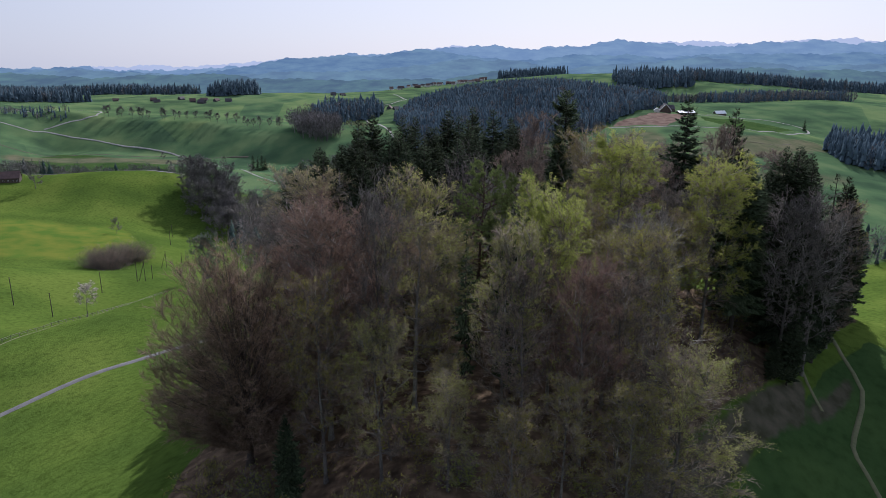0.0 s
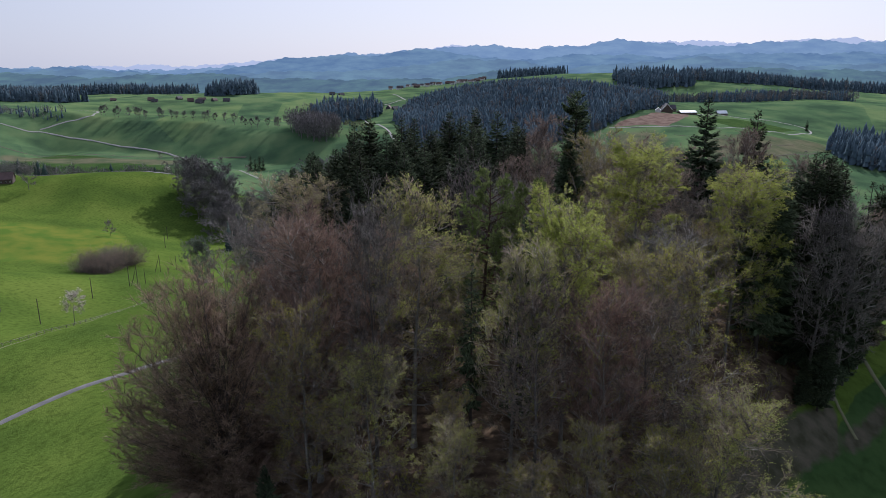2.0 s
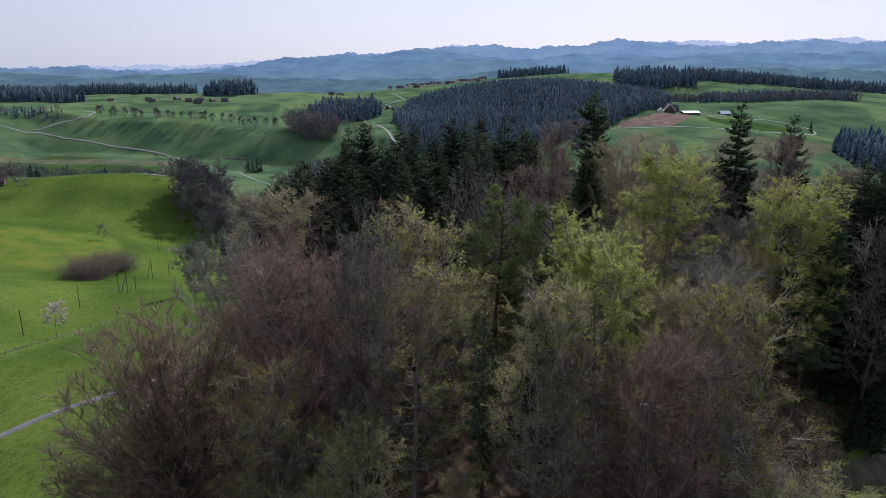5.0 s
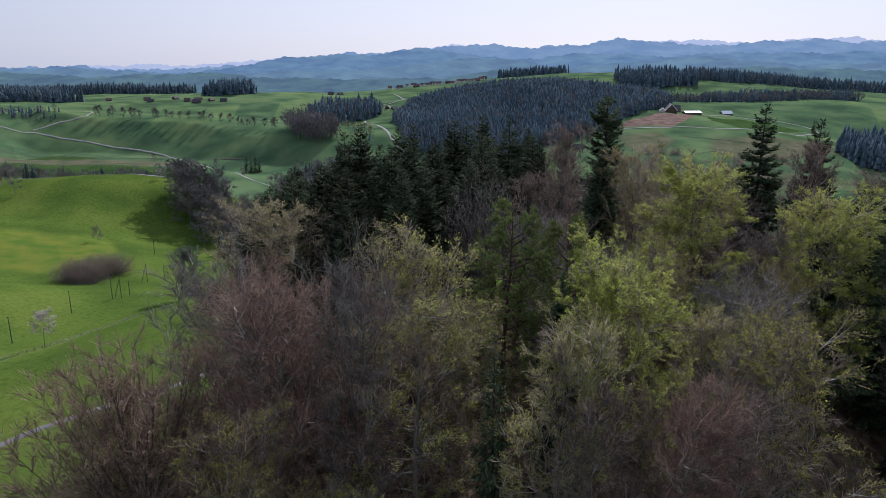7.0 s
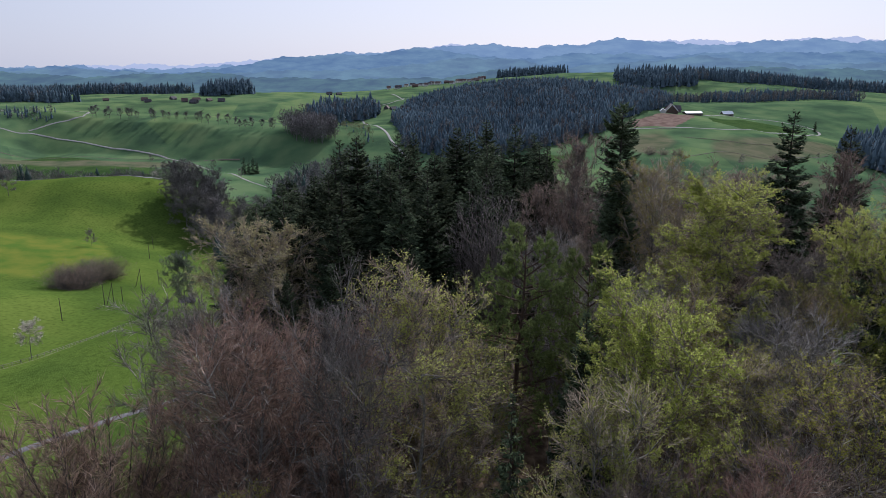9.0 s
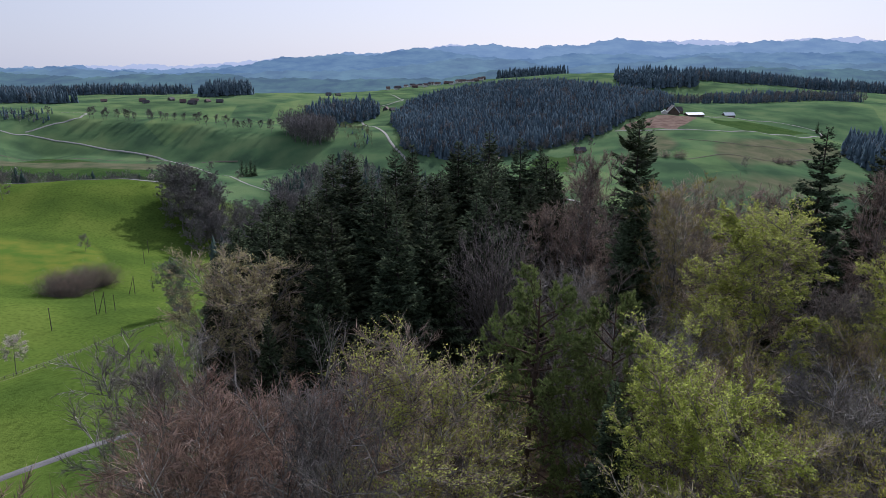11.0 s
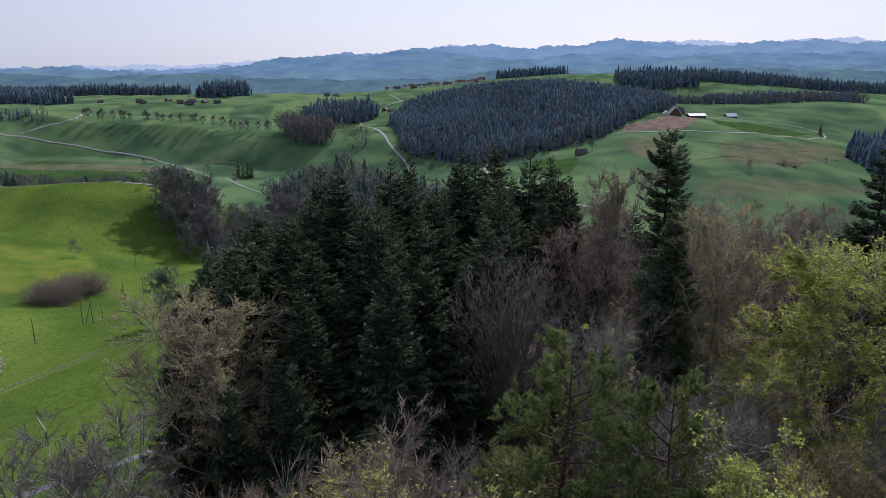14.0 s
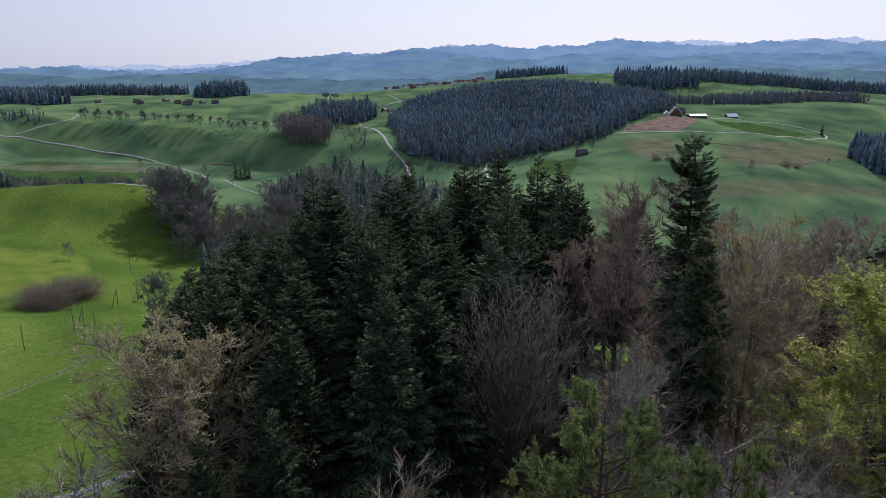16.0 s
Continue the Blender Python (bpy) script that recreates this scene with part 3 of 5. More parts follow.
def prisms(a, b, ra, rb, sides=3):
    """Tapered sticks from a to b, as quads."""
    d = unit(b - a)
    ref = np.where(np.abs(d[:, 2:3]) > 0.9, [[1.0, 0, 0]], [[0, 0, 1.0]])
    u = unit(np.cross(d, ref))
    w = np.cross(d, u)
    th = np.arange(sides) * 2 * math.pi / sides
    ring = u[:, None] * np.cos(th)[None, :, None] + w[:, None] * np.sin(th)[None, :, None]
    va, vb = a[:, None] + ring * ra[:, None, None], b[:, None] + ring * rb[:, None, None]
    v = np.concatenate([va, vb], 1).reshape(-1, 3)
    base = np.arange(len(a))[:, None, None] * 2 * sides
    k = np.arange(sides)
    q = np.stack([k, (k + 1) % sides, sides + (k + 1) % sides, sides + k], -1)[None]
    return v, (base + q).reshape(-1, 4)


def blades(s, d, length, width, rng):
    """Slender three-cornered slips that start at s and run along d."""
    side = unit(np.cross(d, rng.normal(size=d.shape))) * (width[:, None] * 0.5)
    v = np.stack([s - side, s + side, s + d * length[:, None]], 1).reshape(-1, 3)
    return v, np.arange(len(v)).reshape(-1, 3)


def leaflets(c, size, rng, flat=0.0):
    """Pointed leaves round places c."""
    d = unit(rng.normal(size=c.shape) * [1, 1, 1 - flat])
    e = unit(np.cross(d, rng.normal(size=c.shape) + [0, 0, 1.5 * flat]))
    l, w = size[:, None], size[:, None] * rng.uniform(0.45, 0.75, (len(c), 1))
    v = np.stack([c - d * l * 0.5 - e * w * 0.5, c - d * l * 0.4 + e * w * 0.5, c + d * l * 0.5], 1).reshape(-1, 3)
    return v, np.arange(len(v)).reshape(-1, 3)


def joined(parts):
    vs, fs, n = [], [], 0
    for v, f in parts:
        vs.append(v)
        fs.append(f + n)
        n += len(v)
    return np.concatenate(vs), np.concatenate(fs)


def branches(s, d, length, k, angle, ratio, up, rng, lo=0.25):
    """k side shoots on each stick: their starts, ways and lengths."""
    s, d, length = np.repeat(s, k, 0), np.repeat(d, k, 0), np.repeat(length, k)
    t = rng.uniform(lo, 1.0, len(s))
    perp = unit(np.cross(d, rng.normal(size=d.shape)))
    th = np.radians(rng.normal(angle, angle * 0.25, len(s)))[:, None]
    way = unit(d * np.cos(th) + perp * np.sin(th) + np.array([0, 0, up]))
    return s + d * (length * t)[:, None], way, length * ratio * rng.uniform(0.65, 1.25, len(s)) * (1.15 - 0.4 * t)


def settle(root, f, g):
    """Brings a tree to its full height and girth."""
    for ob in root.children:
        co = np.empty(len(ob.data.vertices) * 3, np.float32)
        ob.data.vertices.foreach_get("co", co)
        co[2::3] *= f
        co[0::3] *= g
        co[1::3] *= g
        ob.data.vertices.foreach_set("co", co)
        ob.data.update()


def broadleaf(name, seed, tall, spread, clear, limbs, twig_mat, leaf_mat=None, leaves=0, leaf_size=0.26, bark=None, twigs=6, label="", category="tree", rise_low=8.0, fine_width=0.05, shoots=6, in_leaf=0.55):
    """A broad-leaved tree: tapered trunk, spreading limbs, side branches in flat sprays, fine twigs and, if it is in leaf, single leaves."""
    rng = np.random.default_rng(seed)
    root = tagged(new(name), label, category)
    hs = np.linspace(-1.2, tall * 0.9, 12)
    wob = np.cumsum(rng.normal(0, 0.008 * tall, (12, 2)), 0) * np.linspace(0, 1, 12)[:, None] ** 1.2
    axis = np.column_stack([wob, hs])
    rad = tall * 0.0125 * (1 - np.linspace(0, 1, 12) ** 0.9 * 0.93)
    rad[0] *= 1.6
    wood = [prisms(axis[:-1], axis[1:], rad[:-1], rad[1:], 7)]
    u = clear + (0.88 - clear) * (np.arange(limbs) + rng.uniform(0, 1, limbs)) / limbs
    az = np.arange(limbs) * 2.39996 + rng.uniform(-0.5, 0.5, limbs)
    start = np.column_stack([np.interp(u * tall, hs, axis[:, 0]), np.interp(u * tall, hs, axis[:, 1]), u * tall])
    v = (u - clear) / (1 - clear)  # 0 at the crown's foot, 1 at its top
    lobe = 1 + 0.1 * np.sin(2 * az + seed) + 0.09 * np.sin(3 * az + 2 * seed)
    reach = spread * np.clip(0.66 + 1.1 * v - 1.58 * v * v, 0.18, None) * rng.uniform(0.82, 1.08, limbs) * lobe
    rise = np.radians(rise_low + 58 * v ** 1.3 + rng.normal(0, 7, limbs))
    d = np.column_stack([np.cos(az) * np.cos(rise), np.sin(az) * np.cos(rise), np.sin(rise)])
    total = np.minimum(reach / np.cos(rise), (1.0 - u) * tall / np.maximum(np.sin(rise), 0.2) * 0.95)
    r = np.interp(u * tall, hs, rad) * 0.55
    seg_s, seg_d, seg_l = [], [], []
    s = start
    for part_no in range(4):
        length = total / 4
        e = s + d * length[:, None]
        r2 = r * 0.62
        wood.append(prisms(s, e, r, r2, 5))
        if part_no:
            seg_s.append(s), seg_d.append(d), seg_l.append(length)
        s, r = e, r2
        d = unit(d + rng.normal(0, 0.13, d.shape) + [0, 0, 0.16])
    seg_s.append(s), seg_d.append(d), seg_l.append(total / 5)
    top = np.repeat(axis[-1:], 4, 0)
    seg_s.append(top), seg_d.append(unit(rng.normal(0, 0.35, (4, 3)) + [0, 0, 1])), seg_l.append(np.full(4, tall * 0.07))
    seg_s, seg_d, seg_l = np.concatenate(seg_s), np.concatenate(seg_d), np.concatenate(seg_l)
    big = np.clip(total, 1.5, None)
    lengths = np.concatenate([np.tile(big, 4) * 0.5, np.full(4, tall * 0.1)])
    bs, bd, bl = branches(seg_s, seg_d, seg_l, 3, 42, 1.0, 0.1, rng, 0.0)
    bl = np.repeat(lengths, 3) * rng.uniform(0.55, 1.05, len(bs))
    knee = bs + bd * (bl * 0.5)[:, None]
    bend = unit(bd + rng.normal(0, 0.16, bd.shape) + [0, 0, 0.12])
    limbs_out = [prisms(bs, knee, 0.0105 * bl + 0.016, 0.007 * bl + 0.012, 3)]
    limbs_out.append(prisms(knee, knee + bend * (bl * 0.5)[:, None], 0.007 * bl + 0.012, np.full(len(bl), 0.009), 3))
    ss, sd, sl = branches(bs, bd, bl, shoots, 36, 0.5, 0.06, rng, 0.15)
    limbs_out.append(prisms(ss[::2], (ss + sd * (sl * 0.8)[:, None])[::2], np.full(len(ss[::2]), 0.02), np.full(len(ss[::2]), 0.008), 3))
    if tall < 20:  # small trees keep one bark throughout
        wood += limbs_out
    else:
        under("bough", fast_mesh("bough", *joined(limbs_out), BARK_PALE), root, "pale grey outer branches")
    under("trunk", fast_mesh("trunk", *joined(wood), bark or BARK), root)
    ts, td, tl = branches(ss, sd, sl, twigs, 34, 0.55, 0.08, rng, 0.05)
    sprays = blades(ss, sd, sl * 1.15, np.full(len(ss), 0.075), rng)
    fine = blades(ts, td, tl * 1.1 + 0.25, rng.uniform(0.6, 1.5, len(ts)) * fine_width, rng)
    under("crown", fast_mesh("crown", *joined([sprays, fine]), twig_mat), root)
    if leaf_mat:
        off = np.hypot(bs[:, 0], bs[:, 1]) / spread + 0.9 * bs[:, 2] / tall + rng.normal(0, 0.3, len(bs))
        pick = np.argsort(-off)[: int(len(bs) * in_leaf)]  # outer and upper boughs are in leaf, inner ones still bare
        bough_of = np.repeat(np.arange(len(bs)), shoots * twigs)
        mine = np.flatnonzero(np.isin(bough_of, pick))
        k = mine[rng.integers(0, len(mine), leaves)]
        c = ts[k] + td[k] * (tl[k] * rng.uniform(0.0, 1.25, leaves) + 0.1)[:, None] + rng.normal(0, 1, (leaves, 3)) * [0.1, 0.1, 0.05]
        under("foliage", fast_mesh("foliage", *leaflets(c, rng.uniform(0.6, 1.35, leaves) * leaf_size, rng, 0.55), leaf_mat), root)
    tips = ts[:, 2] + td[:, 2] * tl * 1.1
    out = np.hypot(ts[:, 0] + td[:, 0] * tl, ts[:, 1] + td[:, 1] * tl)
    settle(root, tall / float(np.percentile(tips, 99.4)), 1.08 * spread / float(np.percentile(out, 97)))
    return root


def domed_tree(name, seed, tall, spread, fork, limbs, twig_mat, label, bark=None, shoots=11, twigs=9, fine_width=0.04, low=100.0, leaf_mat=None, leaves=0):
    """A tree whose limbs leave the trunk low and fan upwards to a rounded dome of fine twigs."""
    rng = np.random.default_rng(seed)
    root = tagged(new(name), label, "tree")
    hs = np.linspace(-1.2, tall * 0.72, 9)
    axis = np.column_stack([np.cumsum(rng.normal(0, 0.06, (9, 2)), 0), hs])
    rad = tall * 0.0135 * (1 - np.linspace(0, 1, 9) * 0.9)
    rad[0] *= 1.6
    wood = [prisms(axis[:-1], axis[1:], rad[:-1], rad[1:], 7)]
    p = np.radians(low) * np.sqrt((np.arange(limbs) + 0.5) / limbs)  # from straight up to a little below level
    az = np.arange(limbs) * 2.39996 + rng.normal(0, 0.15, limbs)
    swell = (1 + 0.1 * np.sin(2 * az + seed) + 0.08 * np.sin(3 * az + 2 * seed)) * rng.uniform(0.84, 1.05, limbs)
    mid_z = tall * (fork + 0.3)
    up = np.where(np.cos(p) > 0, tall - mid_z, mid_z * 0.8)
    tip = np.column_stack([np.cos(az) * np.sin(p) * spread * swell, np.sin(az) * np.sin(p) * spread * swell, mid_z + np.cos(p) * up * rng.uniform(0.9, 1.02, limbs)])
    zs = tall * (fork + (0.62 - fork) * np.clip(1 - p / np.radians(low), 0, 1) ** 1.1) * rng.uniform(0.85, 1.05, limbs)
    zs = np.minimum(zs, tip[:, 2] - 0.12 * tall * np.clip(np.cos(p) + 0.35, 0, 1))
    start = np.column_stack([np.interp(zs, hs, axis[:, 0]), np.interp(zs, hs, axis[:, 1]), zs])
    ctrl = start + (tip - start) * [0.56, 0.56, 0.38] + rng.normal(0, 0.03 * spread, (limbs, 3))

    def along(k, t):
        t = t[:, None]
        return start[k] * (1 - t) ** 2 + ctrl[k] * 2 * t * (1 - t) + tip[k] * t * t

    every, steps = np.arange(limbs), 6
    size = np.linalg.norm(tip - start, axis=1)
    thick = 0.0062 * size + 0.014
    for i in range(steps):
        t0, t1 = i / steps, (i + 1) / steps
        wood.append(prisms(along(every, np.full(limbs, t0)), along(every, np.full(limbs, t1)), thick * (1 - 0.88 * t0), thick * (1 - 0.88 * t1), 4))
    k = np.repeat(every, shoots)
    t = rng.uniform(0.2, 1.0, len(k)) ** 0.8
    ss = along(k, t)
    run = unit(along(k, np.minimum(t + 0.08, 1.0)) - along(k, t - 0.05))
    perp = unit(np.cross(run, rng.normal(size=run.shape)))
    th = np.radians(rng.normal(38, 11, len(k)))[:, None]
    sd = unit(run * np.cos(th) + perp * np.sin(th) + [0, 0, 0.14])
    sl = size[k] * rng.uniform(0.16, 0.34, len(k)) * (1.2 - 0.75 * t)
    wood.append(prisms(ss, ss + sd * (sl * 0.85)[:, None], 0.006 * sl + 0.012, np.full(len(k), 0.008), 3))
    under("trunk", fast_mesh("trunk", *joined(wood), bark or BARK), root)
    ts, td, tl = branches(ss, sd, sl, twigs, 36, 0.6, 0.14, rng, 0.05)
    sprays = blades(ss, sd, sl * 1.1, np.full(len(ss), 0.06), rng)
    fine = blades(ts, td, np.clip(tl, 0.6, 2.4), rng.uniform(0.6, 1.4, len(ts)) * fine_width, rng)
    under("crown", fast_mesh("crown", *joined([sprays, fine]), twig_mat), root)
    if leaf_mat:
        q = rng.integers(0, len(ts), leaves)
        c = ts[q] + td[q] * (tl[q] * rng.uniform(0.3, 1.2, leaves))[:, None]
        under("foliage", fast_mesh("foliage", *leaflets(c, rng.uniform(0.09, 0.2, leaves), rng, 0.55), leaf_mat), root)
    return root


def spruce(name, seed, tall, spread, foot=0.06, label="", mat=None, step=0.62, dense=1.0, taper=8.0, ragged=0.25, droop=1.0):
    """A spruce: straight trunk with whorls of boughs; each bough is a flat fan of needled side sprays that sags and lifts at its tip."""
    rng = np.random.default_rng(seed)
    root = tagged(new(name), label, "tree")
    a = np.array([[0, 0, -1.2], [0, 0, tall * 0.3], [0, 0, tall * 0.65], [0, 0, tall * 0.985]])
    r = np.array([0.014, 0.0095, 0.0055, 0.001]) * tall
    hs, z = [], tall * foot
    while z < tall * 0.985:
        hs.append(z)
        z += step * (0.62 + 0.5 * (1 - z / tall)) * rng.uniform(0.75, 1.25)
    per_whorl = np.array([4 if tall - h < 3 else 6 if tall - h < 8 else 7 for h in hs])
    w = np.repeat(np.arange(len(hs)), per_whorl)
    n = len(w)
    zb = np.array(hs)[w] + rng.normal(0, ragged * step, n)
    u = np.clip(zb / tall, foot, 0.985)
    az = rng.uniform(0, 6.28, len(hs))[w] + np.arange(n) * 2.39996 + rng.normal(0, 0.2, n)
    below = (1 - u) * tall
    lean = 1 + 0.16 * np.sin(az * 2 + seed) + 0.1 * np.sin(az * 3 + 2 * seed + u * 9)
    reach = spread * np.clip(below / (2 * taper), 0, 1) ** 0.8 * rng.uniform(0.66, 1.12, n) * lean + 0.1
    reach *= np.clip((u - foot) * 7 + 0.55, 0, 1)
    slope = np.radians(-16 * droop + (16 * droop + 38) * u ** 2.2 + rng.normal(0, 5, n))
    out = np.column_stack([np.cos(az), np.sin(az), np.zeros(n)])
    d = out * np.cos(slope)[:, None] + np.column_stack([np.zeros(n), np.zeros(n), np.sin(slope)])
    s = np.column_stack([np.zeros(n), np.zeros(n), u * tall])

    def spine(k, t):
        """Places along bough k, t from 0 at the trunk to 1 at the tip."""
        sag = reach[k] * (-0.34 * droop * t * (1 - t) + 0.1 * np.clip(t - 0.6, 0, 1))
        return s[k] + d[k] * (reach[k] * t)[:, None] + np.column_stack([0 * t, 0 * t, sag])

    every = np.arange(n)
    one = np.ones(n)
    wood = [prisms(a[:-1], a[1:], r[:-1], r[1:], 8)]
    for t0, t1 in ((0.0, 0.4), (0.4, 0.8)):
        wood.append(prisms(spine(every, t0 * one), spine(every, t1 * one), (0.009 * reach + 0.008) * (1 - t0), (0.009 * reach + 0.008) * (1 - t1), 3))
    under("trunk", fast_mesh("trunk", *joined(wood), BARK_SPRUCE), root)
    per = np.clip((reach / 0.125 * dense).astype(int) + 3, 4, 44)
    k = np.repeat(every, per)
    first = np.repeat(np.cumsum(per) - per, per)
    order = np.arange(len(k)) - first
    m = len(k)
    t = np.clip(0.1 + 0.9 * (order + rng.uniform(0, 1, m)) / per[k], 0, 1.0)
    flank = np.where(order % 2 == 0, 1.0, -1.0)
    side = np.column_stack([-np.sin(az), np.cos(az), np.zeros(n)])[k] * flank[:, None]
    p = spine(k, t)
    way = unit(d[k] * (0.55 + 0.6 * t)[:, None] + side * (1.05 - 0.55 * t)[:, None] * rng.uniform(0.7, 1.2, (m, 1)) + np.column_stack([0 * t, 0 * t, rng.normal(-0.16 * droop, 0.12, m)]))
    fan = np.sin(np.clip(0.18 + 0.8 * t, 0, 1) * math.pi) ** 0.7
    ln = (0.16 + 0.36 * reach[k] ** 0.8 * fan) * rng.uniform(0.65, 1.2, m)
    flat = unit(np.cross(way, rng.normal(0, 0.35, way.shape) + [0, 0, 1]))
    wide = (0.1 + 0.16 * ln)[:, None]
    hang = np.column_stack([0 * t, 0 * t, -(0.16 + 0.1 * droop) * ln])
    mid, tip = p + way * (ln * 0.45)[:, None], p + way * ln[:, None] + hang * 0.5
    q = np.stack([p, mid + flat * wide + hang * 0.7, tip, p, tip, mid - flat * wide + hang * 0.7], 1).reshape(-1, 3)
    under("foliage", fast_mesh("foliage", q, np.arange(len(q)).reshape(-1, 3), mat or NEEDLES), root)
    return root


def pine(name, seed, tall, spread, clear, label, shoots=24, mat=None):
    """A pine: bare reddish trunk, uneven limbs that carry rounded tufts of needles."""
    rng = np.random.default_rng(seed)
    root = tagged(new(name), label, "tree")
    hs = np.linspace(-1.2, tall * 0.97, 9)
    axis = np.column_stack([np.cumsum(rng.normal(0, 0.12, (9, 2)), 0), hs])
    rad = tall * 0.014 * (1 - np.linspace(0, 1, 9) * 0.92)
    wood = [prisms(axis[:-1], axis[1:], rad[:-1], rad[1:], 8)]
    n = 54
    u = np.sort(rng.uniform(clear, 0.97, n))
    az = np.arange(n) * 2.39996 + rng.normal(0, 0.4, n)
    v = (u - clear) / (1 - clear)
    reach = spread * np.sqrt(np.clip(1.06 - v ** 2.4, 0.08, None)) * rng.uniform(0.65, 1.15, n)
    slope = np.radians(-5 + 45 * v + rng.normal(0, 10, n))
    d = np.column_stack([np.cos(az) * np.cos(slope), np.sin(az) * np.cos(slope), np.sin(slope)])
    s = np.column_stack([np.interp(u * tall, hs, axis[:, 0]), np.interp(u * tall, hs, axis[:, 1]), u * tall])
    wood.append(prisms(s, s + d * reach[:, None], 0.02 * reach + 0.015, np.full(n, 0.012), 4))
    bs, bd, bl = branches(s, d, reach, 9, 50, 0.44, 0.2, rng, 0.25)
    wood.append(prisms(bs, bs + bd * bl[:, None], np.full(len(bs), 0.025), np.full(len(bs), 0.008), 3))
    under("trunk", fast_mesh("trunk", *joined(wood), BARK_PINE), root)
    ts, td, tl = branches(bs, bd, bl, 5, 45, 0.5, 0.2, rng, 0.3)
    tip = ts + td * tl[:, None]
    k = np.repeat(np.arange(len(tip)), shoots)
    way = unit(rng.normal(size=(len(k), 3)) + td[k] * 0.6 + [0, 0, 0.45])
    needles = blades(tip[k] - td[k] * rng.uniform(0, 0.6, (len(k), 1)), way, rng.uniform(0.14, 0.28, len(k)), rng.uniform(0.035, 0.06, len(k)), rng)
    under("foliage", fast_mesh("foliage", *needles, mat or NEEDLES_PINE), root)
    return root


def shrub(name, seed, size, twig_mat, leaf_mat, leaves, label, category="bush", stems=26, low=0.0):
    """A many-stemmed bush: arching stems from one foot, fine twigs and buds."""
    rng = np.random.default_rng(seed)
    root = tagged(new(name), label, category)
    d = unit(np.column_stack([rng.normal(0, 0.6, (stems, 2)), rng.uniform(0.5 - low, 1.2, stems)]))
    s = np.column_stack([rng.normal(0, 0.12 * size, (stems, 2)), np.full(stems, -0.4)])
    ln = size * rng.uniform(0.82, 1.02, stems)
    bs, bd, bl = branches(s, d, ln, 6, 35, 0.5, 0.1, rng, 0.2)
    stem = joined([prisms(s, s + d * ln[:, None], np.full(stems, 0.012 * size), np.full(stems, 0.004 * size), 4), prisms(bs, bs + bd * bl[:, None], np.full(len(bs), 0.02), np.full(len(bs), 0.008), 3)])
    under("stem", fast_mesh("stem", *stem, BARK), root)
    ss, sd, sl = branches(bs, bd, bl, 5, 38, 0.5, 0.08, rng, 0.1)
    ts, td, tl = branches(ss, sd, sl, 3, 38, 0.6, 0.05, rng, 0.1)
    fine = joined([blades(ss, sd, sl, np.full(len(ss), 0.03), rng), blades(ts, td, tl + 0.2, np.full(len(ts), 0.05), rng)])
    under("crown", fast_mesh("crown", *fine, twig_mat), root)
    if leaf_mat:
        k = rng.integers(0, len(ts), leaves)
        c = ts[k] + td[k] * (tl[k] * rng.uniform(0.3, 1.2, leaves))[:, None]
        under("foliage", fast_mesh("foliage", *leaflets(c, rng.uniform(0.12, 0.3, leaves), rng, 0.3), leaf_mat), root)
    return root


GROUPS = "trees of the wood"
